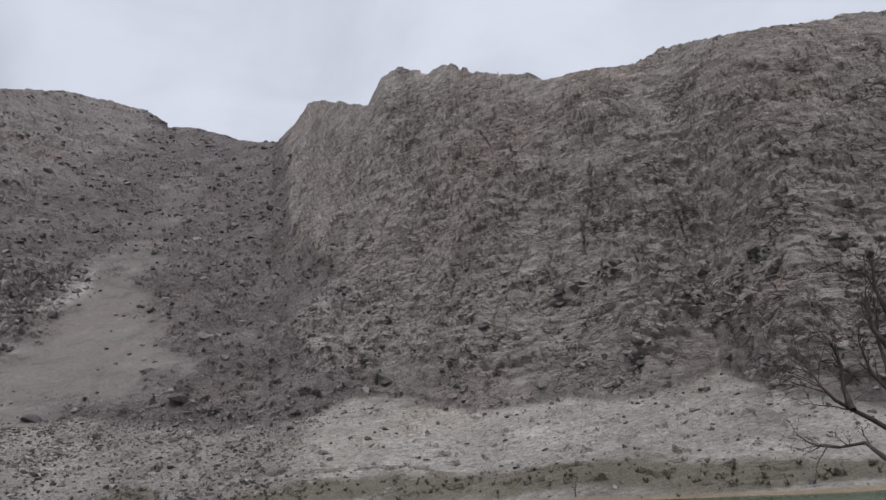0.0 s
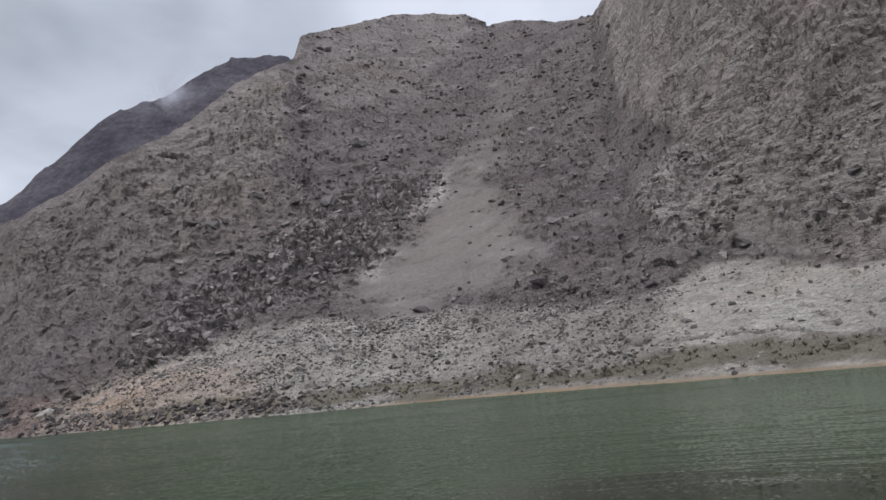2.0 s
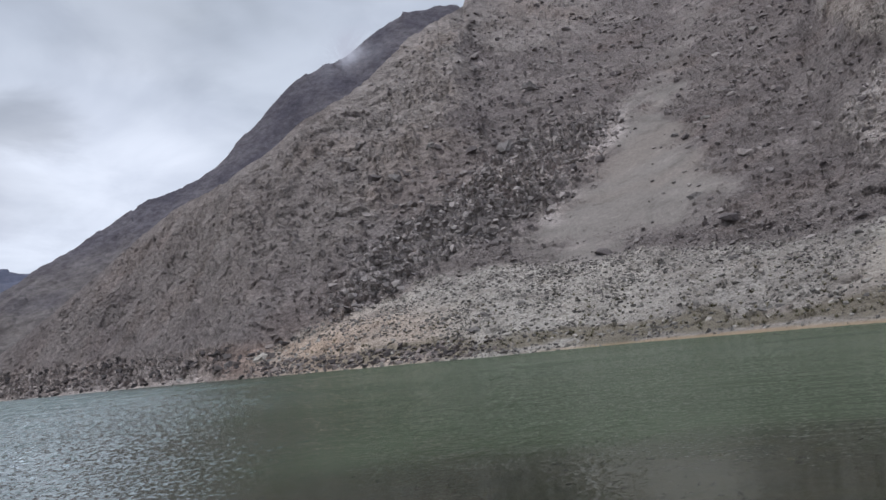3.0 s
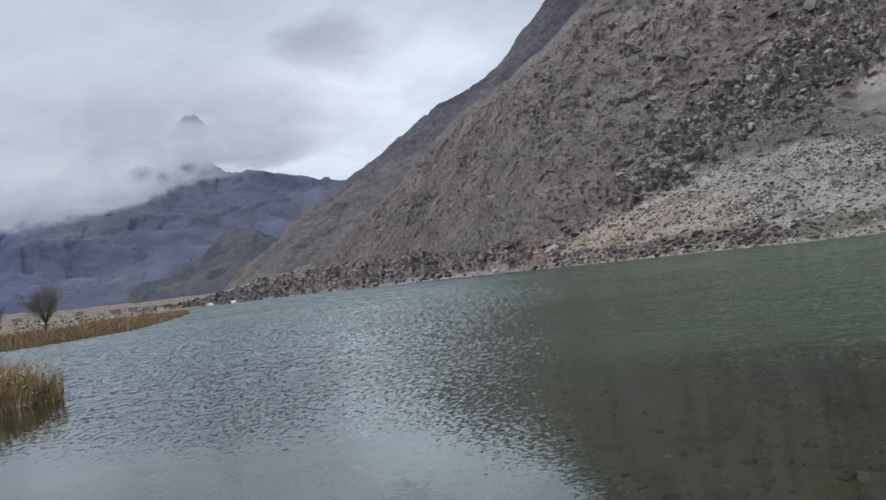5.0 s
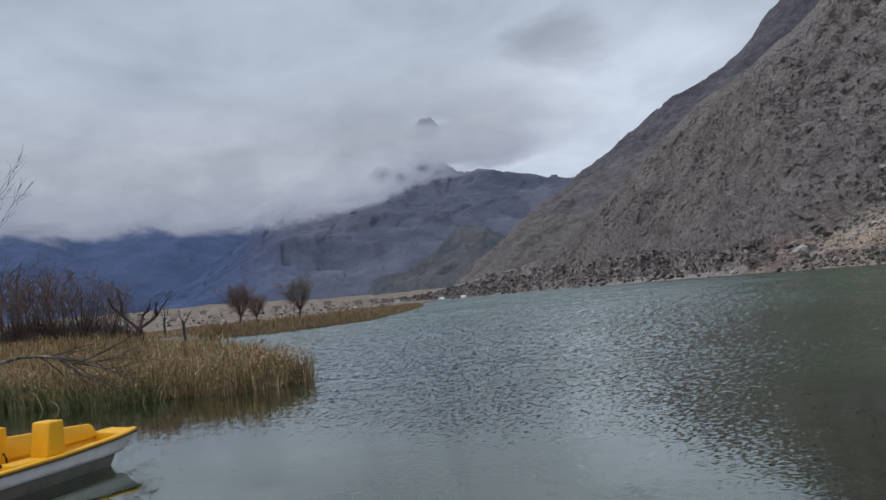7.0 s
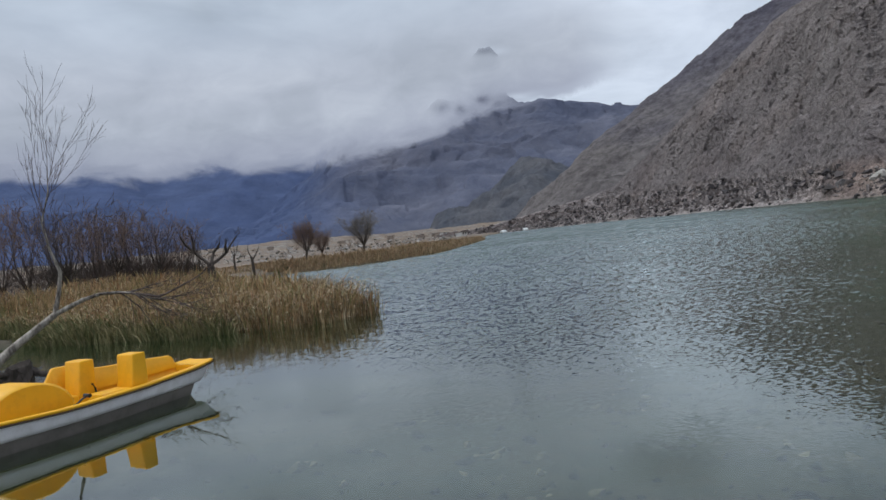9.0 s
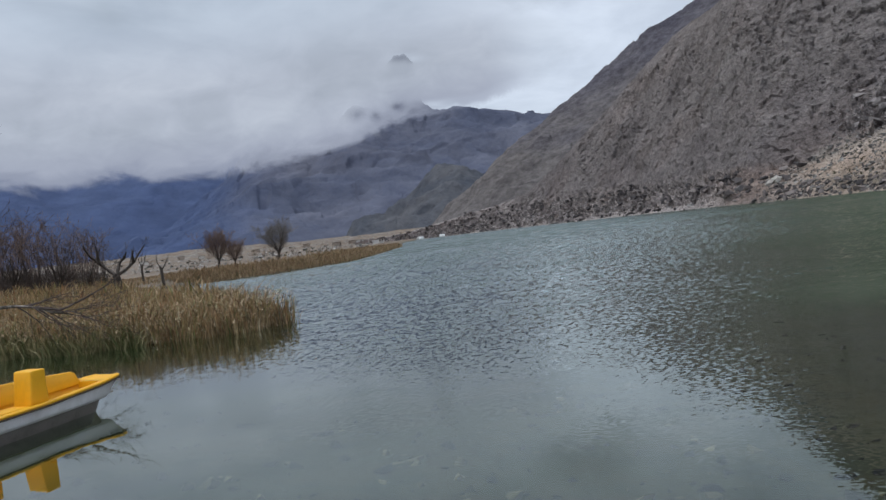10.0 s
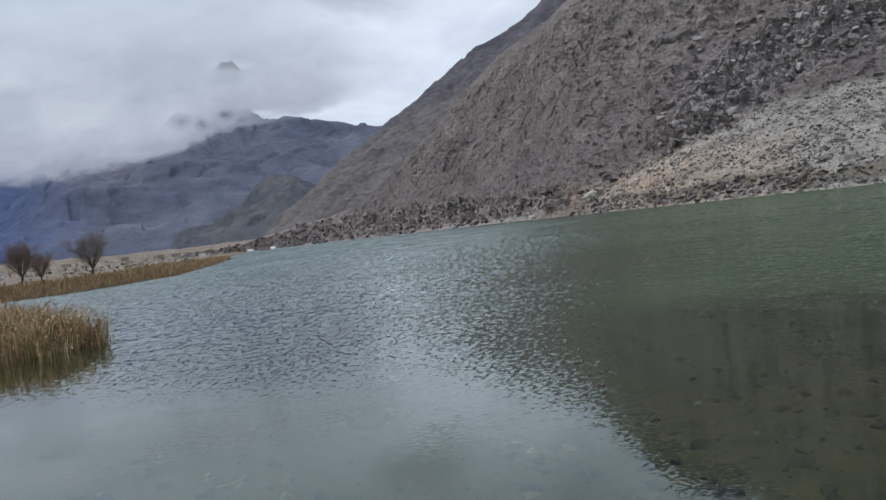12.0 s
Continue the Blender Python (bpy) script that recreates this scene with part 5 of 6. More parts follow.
def trees():
    round_tree = bare_tree("leafless round-crowned tree with fine grey twigs on the meadow", 3, 6.2, 0.24, 15, 0.52, 0.03, (9, 7, 5), 0.36, GREY_TWIG, 3, 0.15, 0.11, "lone meadow trees", 0.012)
    haze_of_twigs(round_tree, 5, 1500, (0, 0, 4.0), (2.0, 2.0, 2.2), GREY_TWIG, 0.011)
    plant(round_tree, 89.6, 122, 40, 1.0)
    second = bare_tree("leafless meadow tree with a dense brownish twig crown", 8, 5.4, 0.26, 13, 0.5, 0.03, (9, 7, 5), 0.36, BROWN_TWIG, 3, 0.13, 0.11, "lone meadow trees", 0.012)
    haze_of_twigs(second, 6, 1300, (0, 0, 3.5), (1.7, 1.7, 2.0), BROWN_TWIG, 0.011)
    plant(second, 93.9, 112, 10)
    plant_copy(second, 92.7, 118, 130, 0.74)
    # willow coppice behind the reeds
    kinds = [bare_tree("leafless coppiced willow with upright brown rods behind the reeds", 20 + i, 3.9, 0.18, 8, 0.34, 0.16, (5, 4, 2), 0.46, (WILLOW_TWIG, BROWN_TWIG)[i % 2], 3, 0.085, 0.13, "willow coppice", 0.013) for i in range(4)]
    for k, tree in enumerate(kinds):
        haze_of_twigs(tree, 30 + k, 330, (0, 0, 1.3), (1.0, 1.0, 0.95), (BARK, WILLOW_TWIG)[k % 2], 0.011)
    rng = np.random.RandomState(4)
    spots = [(101.6, 62, 0.85), (102.7, 58, 0.95), (103.4, 66, 0.9), (104.2, 56, 1.12), (104.9, 64, 1.0), (105.6, 55, 1.12), (106.3, 66, 1.05), (107.0, 57, 1.1), (107.6, 62, 1.0), (108.3, 54, 1.15), (109.2, 61, 1.1),
             (110.1, 55, 1.15), (111.2, 60, 1.15), (112.4, 53, 1.2), (114, 58, 1.1), (103.9, 75, 1.05), (106.0, 78, 1.15), (108.0, 76, 1.15), (110.5, 74, 1.25), (102.3, 74, 0.9), (116, 62, 1.2), (119, 58, 1.2)]
    for i, (b, r, s) in enumerate(spots):
        if i < 4:
            plant(kinds[i], b, r, rng.uniform(0, 360), s)
        else:
            plant_copy(kinds[rng.randint(4)], b, r, rng.uniform(0, 360), s * rng.uniform(0.92, 1.08))
    # the pollards
    limb_tree("pollard", "gnarled pollard with thick twisted dark limbs", 50, ((POLX, -0.75), (POLX + 0.05, -0.3), (POLX + 0.1, 0.0)),
              (((POLX + 0.1, -0.05), (POLX + 0.45, 0.25), (POLX + 1.1, 0.95), (POLX + 1.6, 1.5), (POLX + 1.9, 2.1)), ((POLX + 1.1, 0.95), (POLX + 1.05, 1.6), (POLX + 1.2, 2.3)),
               ((POLX + 0.05, -0.1), (POLX - 0.6, 0.25), (POLX - 1.15, 0.7), (POLX - 1.5, 1.2), (POLX - 1.95, 1.75)), ((POLX, 0.0), (POLX - 0.25, 0.8), (POLX - 0.6, 1.1), (POLX - 0.75, 1.45)), ((POLX - 1.15, 0.7), (POLX - 1.1, 1.1), (POLX - 1.2, 1.5))), "gnarled pollards", 0.19, 3)
    limb_tree("pollard", "small leaning pollard with stubby dark limbs", 72, ((97.75, -0.7), (97.8, -0.1), (97.85, 0.15)), (((97.85, 0.1), (98.0, 0.45), (98.05, 0.85)), ((97.8, -0.15), (97.5, 0.3), (97.3, 0.7))), "gnarled pollards", 0.11, 4)
    limb_tree("pollard", "small upright pollard with thin dark limbs", 82, ((99.05, -0.5), (99.07, 0.1), (99.03, 0.3)), (((99.03, 0.25), (98.8, 0.7), (98.7, 1.1)), ((99.05, 0.25), (99.2, 0.75), (99.25, 1.2)), ((99.03, 0.3), (98.98, 0.8), (99.0, 1.3))), "gnarled pollards", 0.09, 5)
    # shrubs on the meadow and near the houses
    bush = bare_tree("small leafless bush on the meadow", 55, 2.2, 0.12, 8, 0.8, 0.04, (4, 4), 0.5, BROWN_TWIG, 2, 0.05, 0.16, "meadow bushes")
    plant(bush, 86.2, 150, 0, 1.1)
    for b, r, s in ((85.3, 170, 1.0), (88.2, 135, 0.7), (91.3, 160, 0.8), (84.3, 240, 1.3), (87.4, 260, 1.5), (95.5, 130, 0.8), (90.6, 300, 1.6), (92.6, 320, 1.5), *far_bushes()):
        plant_copy(bush, b, r, b * 37 % 360, s)
    # a small tree on the far waterline
    tiny = bare_tree("small dark leafless tree at the far waterline", 61, 2.5, 0.35, 5, 0.5, 0.06, (4, 3), 0.5, BARK, 2, 0.06, 0.15)
    p = slope_point(-9.7, -1.3)
    tiny.matrix_world = pose(p[0], p[1], p[2] - 0.05) @ Matrix.Diagonal((0.78, 0.78, 0.78, 1))


trees()


def fallen_tree():
    """The pale leaning tree at the reeds' edge, half fallen over the water."""
    rng = np.random.RandomState(12)
    r = 18.5
    tree = thing("leaning_tree", "half-fallen pale-barked tree with bare twigs over the reeds", "tree")
    trunk = np.array([polar(b, e, d) for b, e, d in ((116.5, -6.2, 18.0), (115, -5.0, 18.2), (113.6, -3.9, 18.4), (112.4, -3.1, 18.5), (111.1, -2.2, r))])
    part("trunk", poly_mesh("trunk", *tube(trunk, (0.14, 0.11, 0.085, 0.075, 0.065), 8), PALE_BARK, True), tree)
    store = {}
    up = np.array([polar(b, e, d) for b, e, d in ((111.1, -2.2, r), (110.7, -0.8, r), (110.45, 0.6, r), (110.9, 2.1, 18.4), (111.2, 4.0, 18.3), (110.6, 6.0, 18.3), (110.4, 8.2, 18.2))])
    part("limb", poly_mesh("limb", *tube(up, (0.055, 0.048, 0.04, 0.028, 0.02, 0.012, 0.006), 6), PALE_BARK, True), tree)
    grow(rng, up[2:], 0.017, 3, 0.30, 0.5, (13, 5, 3), 0.14, 0.10, store)
    side = np.array([polar(b, e, d) for b, e, d in ((111.1, -2.2, r), (109.3, -1.45, 18.3), (108.2, -1.2, 18.1), (107.0, -1.25, 18.0), (105.9, -1.5, 17.9), (104.9, -2.0, 17.8), (103.6, -2.1, 17.7))])
    part("limb", poly_mesh("limb", *tube(side, (0.06, 0.05, 0.042, 0.034, 0.026, 0.016, 0.008), 6), PALE_BARK, True), tree)
    grow(rng, side[1:], 0.034, 3, 0.36, 0.45, (18, 6, 3), 0.03, 0.13, store)
    far = np.array([polar(b, e, d) for b, e, d in ((105.9, -1.5, 17.9), (104.4, -1.9, 17.7), (103.0, -1.4, 17.6), (101.7, -0.8, 17.5), (100.6, -0.1, 17.4))])
    store.setdefault(1, []).append(tube(far, (0.03, 0.024, 0.018, 0.012, 0.006), 4))
    grow(rng, far, 0.02, 1, 0.3, 0.3, (5, 2), 0.02, 0.1, store)
    part("twig_crown", poly_mesh("twig_crown", *merge([t for k in sorted(store) for t in store[k] if t[1].shape[1] == 4]), WILLOW_TWIG), tree)["kind"] = "stuff"
    stump = thing("stump", "dark rotten stump at the water's edge", "stump")
    V, F = FINE_STONES[3]
    p = polar(113.9, -5.6, 17.6)
    sv = V * np.array([0.95, 0.8, 1.15]) + fbm(V * 3, 3, 8)[:, None] * V * 0.3
    part("root_bole", poly_mesh("root_bole", sv, F, BARK), stump)
    for k in range(4):
        t = k * 1.7
        q = bent(rng, (0.2 * math.cos(t), 0.2 * math.sin(t), 0.1), (math.cos(t), math.sin(t), -0.25), 0.8, 0.15, -0.02)
        part("root", poly_mesh("root", *tube(q, np.linspace(0.09, 0.03, len(q)), 6), BARK, True), stump)
    stump.matrix_world = pose(p[0], p[1], 0.18)


def near_tree():
    """The dark crooked tree on the near bank, its limbs reaching over the water."""
    rng = np.random.RandomState(21)
    r = 12.0
    tree = thing("bank_tree", "leafless dark tree with crooked drooping branches on the near bank", "tree")
    trunk = np.array([polar(b, e, r) for b, e in ((-34.5, -9.0), (-33.6, -4), (-32.8, 0), (-32.6, 4), (-32.6, 8), (-32.8, 11), (-33.2, 14), (-33.4, 17))])
    part("trunk", poly_mesh("trunk", *tube(trunk, (0.20, 0.17, 0.15, 0.12, 0.09, 0.06, 0.04, 0.02), 8), BARK, True), tree)
    store = {}
    limbs = (((-32.7, 0.2), (-31.2, 1.0), (-29.6, 2.4), (-28.5, 3.2), (-27.6, 3.9), (-26.9, 4.9), (-26.3, 6.3)), ((-33.0, -2.6), (-31.2, -1.4), (-29.6, 0.2), (-28.8, 1.1), (-27.2, 0.9), (-25.9, 1.1)),
             ((-28.5, 3.2), (-28.2, 4.6), (-28.4, 6.0), (-28.0, 7.6)), ((-32.6, 5), (-31.4, 6.6), (-30.7, 8.2), (-30.6, 10), (-30.9, 11.6)), ((-32.6, 3), (-30.9, 4.0), (-30.0, 5.4), (-29.7, 7.4)),
             ((-32.6, 7), (-31.7, 9.0), (-31.3, 10.8), (-31.5, 12.6)), ((-30.9, 4.0), (-31.0, 5.6), (-30.8, 7.4), (-31.1, 9.4)))
    for i, way in enumerate(limbs):
        p = np.array([polar(b, e, r + 0.25 * math.sin(3 * i + k)) for k, (b, e) in enumerate(way)])
        part("limb", poly_mesh("limb", *tube(p, np.linspace(0.050, 0.010, len(p)), 6), BARK, True), tree)
        grow(rng, p[1:], 0.026, 3, 0.42, 0.36, (9, 5, 3), 0.05, 0.15, store)
    part("twig_crown", poly_mesh("twig_crown", *merge([t for k in sorted(store) for t in store[k]]), BARK), tree)["kind"] = "stuff"


fallen_tree()
near_tree()

# ---------------------------------------------------------------- reeds


def reed_material(name, tones):
    m = Mat(name, 0.75, 0.25)
    isl = m.geo.outputs["Random Per Island"]
    n = len(tones)
    patch = m.noise(0.9, 4, 0.65)
    f = m.math("ADD", m.math("MULTIPLY", isl, 0.8), m.math("MULTIPLY", m.math("SUBTRACT", patch, 0.42), 1.3))
    c = m.ramp(f, tuple((i / (n - 1), c) for i, c in enumerate(tones)))
    return m.done(m.mix(0.7, c, m.ramp(m.noise(5.0, 3, 0.6), ((0.35, 0.5), (0.5, 1.0), (0.65, 1.3))), "MULTIPLY"))


def reeds(name, label, corners, count, tall, width, material, seed, edge=1.2, lean_by=0.15):
    """Blades in the outline of a bed; shorter at its edge."""
    rng = np.random.RandomState(seed)
    c = np.array(corners, float)
    lo, hi = c.min(0), c.max(0)
    pts = np.zeros((0, 2))
    d = np.zeros(0)
    while len(pts) < count:
        q = lo + rng.rand(count * 2, 2) * (hi - lo)
        dist, ins = np.full(len(q), 1e9), np.zeros(len(q), bool)
        for i in range(len(c)):
            (x0, y0), (x1, y1) = c[i], c[(i + 1) % len(c)]
            t = np.clip(((q[:, 0] - x0) * (x1 - x0) + (q[:, 1] - y0) * (y1 - y0)) / ((x1 - x0) ** 2 + (y1 - y0) ** 2), 0, 1)
            dist = np.minimum(dist, np.hypot(q[:, 0] - x0 - t * (x1 - x0), q[:, 1] - y0 - t * (y1 - y0)))
            ins ^= ((y0 > q[:, 1]) != (y1 > q[:, 1])) & (q[:, 0] < (x1 - x0) * (q[:, 1] - y0) / (y1 - y0 + 1e-12) + x0)
        wob = fbm(np.c_[q / 1.3, np.zeros(len(q))], 2, seed) * 0.8
        ok = ins & (dist + wob > 0.15) & (rng.rand(len(q)) < np.exp(-dist * 0.02) * 0.9 + 0.1)
        pts = np.concatenate([pts, q[ok]])
        d = np.concatenate([d, dist[ok]])
    pts, d = pts[:count], d[:count]
    clump = fbm(np.c_[pts / 2.0, np.zeros(count)], 3, seed + 1) + 0.9 * fbm(np.c_[pts / 0.55, np.zeros(count)], 2, seed + 2)
    h = (tall[0] + (tall[1] - tall[0]) * rng.rand(count)) * (0.62 + 0.38 * np.clip(d / edge, 0, 1)) * (1 + clump * 0.5)
    z0 = np.minimum(ground_height(pts[:, 0][None], pts[:, 1][None])[0], 0.9)
    z0 = np.maximum(z0, -0.35) - 0.05
    sway = np.stack([fbm(np.c_[pts / 0.7, np.full(count, 3.0 * k)], 2, seed + 3 + k) for k in (0, 1)], axis=1)
    lean = rng.normal(size=(count, 2)) * lean_by + sway * 0.4 + np.array([0.03, 0.03])
    t = rng.rand(count) * np.pi
    w = np.c_[np.cos(t), np.sin(t)] * (width * rng.uniform(0.6, 1.3, count))[:, None] * 0.5
    top = np.maximum(h, 0.3) - np.minimum(z0, 0)
    V = np.zeros((count, 5, 3))
    mid = pts + lean * (top * 0.35)[:, None]
    tip = pts + lean * (top * 1.15)[:, None]
    V[:, 0, :2], V[:, 1, :2] = pts - w, pts + w
    V[:, 2, :2], V[:, 3, :2] = mid + w * 0.9, mid - w * 0.9
    V[:, 4, :2] = tip
    V[:, 0, 2] = V[:, 1, 2] = z0
    V[:, 2, 2] = V[:, 3, 2] = z0 + top * 0.6
    V[:, 4, 2] = z0 + top
    # a tuft at the tip of some
    head = rng.rand(count) < 0.22
    V[head, 2, 2] += top[head] * 0.22
    V[head, 3, 2] += top[head] * 0.22
    V[head, 2, :2] += w[head] * 0.9 + lean[head] * (top[head] * 0.3)[:, None]
    V[head, 3, :2] += -w[head] * 0.9 + lean[head] * (top[head] * 0.3)[:, None]
    base = (np.arange(count) * 5)[:, None]
    F = np.concatenate([base + np.array([[0, 1, 2]]), base + np.array([[0, 2, 3]]), base + np.array([[3, 2, 4]])])
    ob = new(name, poly_mesh(name, V.reshape(-1, 3), F, material))
    return tagged(ob, label, "reeds", kind="stuff")


def reed_leaves(corners, count, seed):
    """Short withered leaves that hang off the stems at every height and angle."""
    rng = np.random.RandomState(seed)
    c = np.array(corners, float)
    lo, hi = c.min(0), c.max(0)
    q = lo + rng.rand(count * 6, 2) * (hi - lo)
    ins = np.zeros(len(q), bool)
    for i in range(len(c)):
        (x0, y0), (x1, y1) = c[i], c[(i + 1) % len(c)]
        ins ^= ((y0 > q[:, 1]) != (y1 > q[:, 1])) & (q[:, 0] < (x1 - x0) * (q[:, 1] - y0) / (y1 - y0 + 1e-12) + x0)
    q = q[ins][:count]
    n = len(q)
    high = 0.95 * (1 + 0.5 * fbm(np.c_[q / 2.0, np.zeros(n)], 3, 6) + 0.45 * fbm(np.c_[q / 0.55, np.zeros(n)], 2, 7))
    z = 0.05 + high * rng.rand(n) * 0.96
    t = rng.rand(n) * 2 * np.pi
    way = np.c_[np.cos(t), np.sin(t), rng.uniform(-0.9, 1.2, n)]
    way /= np.linalg.norm(way, axis=1)[:, None]
    size = rng.uniform(0.06, 0.18, n)
    side = np.c_[-np.sin(t), np.cos(t), rng.normal(size=n) * 0.4] * (rng.uniform(0.006, 0.014, n))[:, None]
    p = np.c_[q, z]
    V = np.stack([p - side * 0.4, p + way * size[:, None] * 0.5 + side, p + way * size[:, None] - np.c_[0 * z, 0 * z, size * 0.25], p + way * size[:, None] * 0.5 - side], axis=1)
    F = (np.arange(n) * 4)[:, None] + np.array([[0, 1, 2, 3]])
    ob = new("reed_leaves", poly_mesh("reed_leaves", V.reshape(-1, 3), F, LEAF))
    tagged(ob, "withered tan, cream and brown reed leaves", "reeds", kind="stuff")


LEAF = reed_material("withered_leaf", ((0.10, 0.13, 0.045), (0.42, 0.34, 0.19), (0.19, 0.20, 0.08), (0.58, 0.46, 0.30), (0.15, 0.09, 0.055), (0.44, 0.25, 0.15), (0.62, 0.50, 0.34), (0.28, 0.17, 0.10)))
REED = reed_material("dry_reed", ((0.10, 0.12, 0.042), (0.25, 0.24, 0.085), (0.48, 0.33, 0.165), (0.11, 0.07, 0.038), (0.62, 0.45, 0.25), (0.40, 0.21, 0.105), (0.17, 0.14, 0.07), (0.78, 0.64, 0.44)))
FAR_REED = reed_material("bank_reed", ((0.12, 0.11, 0.055), (0.24, 0.18, 0.09), (0.40, 0.28, 0.16), (0.20, 0.12, 0.07), (0.50, 0.37, 0.23), (0.30, 0.18, 0.10)))

SEDGE = reed_material("green_sedge", ((0.09, 0.105, 0.04), (0.15, 0.155, 0.065), (0.26, 0.22, 0.105), (0.42, 0.35, 0.20)))


def reed_beds():
    front = ((-21.6, 0.25), (-20.9, -1.0), (-21.1, -3.0), (-22.0, -5.2), (-24.3, -8.6), (-29, -13.5), (-34, -17), (-40, -16), (-36, -9), (-30, -4), (-25, -0.8), (-22, 0.5))
    reeds("reed_bed", "dry tan and green reeds standing in the shallow water", front, 46000, (0.5, 1.3), 0.016, REED, 5, 1.2, 0.15)
    reed_leaves(front, 105000, 15)
    sedge = ((-21.3, -3.6), (-21.8, -5.4), (-24.0, -8.9), (-28.9, -13.9), (-34, -17.4), (-34.5, -15.8), (-29.6, -12.4), (-25.0, -7.4), (-22.6, -4.2))
    reeds("sedge", "low green sedge along the water's edge", sedge, 16000, (0.25, 0.8), 0.022, SEDGE, 9, 0.4, 0.3)
    back = ((-25, -0.6), (-30, -4), (-36, -9), (-40, -16), (-52, -20), (-70, -18), (-64, -11), (-45, -6.5), (-33, -2))
    reeds("reed_bed_behind", "dry reddish tan reeds behind the shallow inlet", back, 14000, (0.8, 1.4), 0.045, REED, 6)
    fringe = ((-80, -10), (-79, -6), (-79.4, 0), (-91, 9.3), (-124, 17.6), (-182, 30.8), (-181, 28), (-124, 12), (-94, 3), (-87, -3), (-88, -12))
    reeds("bank_reeds", "low tan reeds along the bank of the meadow", fringe, 24000, (0.2, 1.15), 0.05, FAR_REED, 7, 1.2, 0.22)
    meadow = ((-70, -18), (-80, -8), (-90, -4), (-100, 2), (-120, 8), (-130, -10), (-100, -26), (-70, -30))
    reeds("meadow_grass", "sparse dry grass tussocks on the meadow", meadow, 6000, (0.2, 0.5), 0.07, FAR_REED, 8)


reed_beds()

# ---------------------------------------------------------------- the pedal boat


def plastic(name, colour, dirt, rough=0.45):
    m = Mat(name, rough, 0.45)
    c = m.mix(m.ramp(m.noise(4.0, 6, 0.7), ((0.45, 0.0), (0.75, 0.55))), colour, dirt)
    c = m.mix(m.ramp(m.noise(30.0, 4, 0.7, m.mapped((1, 1, 0.25))), ((0.58, 0.0), (0.75, 0.35))), c, dirt)
    return m.done(c, m.bump(m.noise(8, 4), 0.15, 0.01))


YELLOW = plastic("yellow_fibreglass", (0.88, 0.45, 0.008), (0.62, 0.30, 0.012), 0.5)
HULL_WHITE = plastic("white_fibreglass", (0.80, 0.78, 0.80), (0.52, 0.49, 0.47))
HULL_GREY = plastic("lower_hull_grey", (0.23, 0.205, 0.19), (0.09, 0.078, 0.062), 0.6)
RIM_SHADE = plastic("rim_shade_brown", (0.085, 0.055, 0.035), (0.16, 0.10, 0.04), 0.7)
BLACK_METAL = plastic("dark_metal", (0.03, 0.028, 0.026), (0.10, 0.045, 0.025), 0.5)


def loft(rows, close=False):
    """Quads between rows of points."""
    P = np.array(rows, float)
    n, k = P.shape[:2]
    idx = np.arange(n * k).reshape(n, k)
    if close:
        idx = np.concatenate([idx, idx[:, :1]], axis=1)
    F = np.stack([idx[:-1, :-1], idx[1:, :-1], idx[1:, 1:], idx[:-1, 1:]], axis=-1).reshape(-1, 4)
    return P.reshape(-1, 3), F


def soft_box(x0, x1, y0, y1, z0, z1, taper=0.0, bevel=0.03):
    """A moulded block with rounded edges; taper leans its +x side back towards the top."""
    bm = bmesh.new()
    bmesh.ops.create_cube(bm, size=1.0)
    for v in bm.verts:
        top = v.co.z > 0
        x = x1 if v.co.x > 0 else x0
        if top and v.co.x > 0:
            x -= taper
        v.co = (x, y1 if v.co.y > 0 else y0, z1 if top else z0)
    bmesh.ops.bevel(bm, geom=bm.edges[:], offset=bevel, segments=3, affect="EDGES", profile=0.6)
    for f in bm.faces:
        f.smooth = True
    return bm


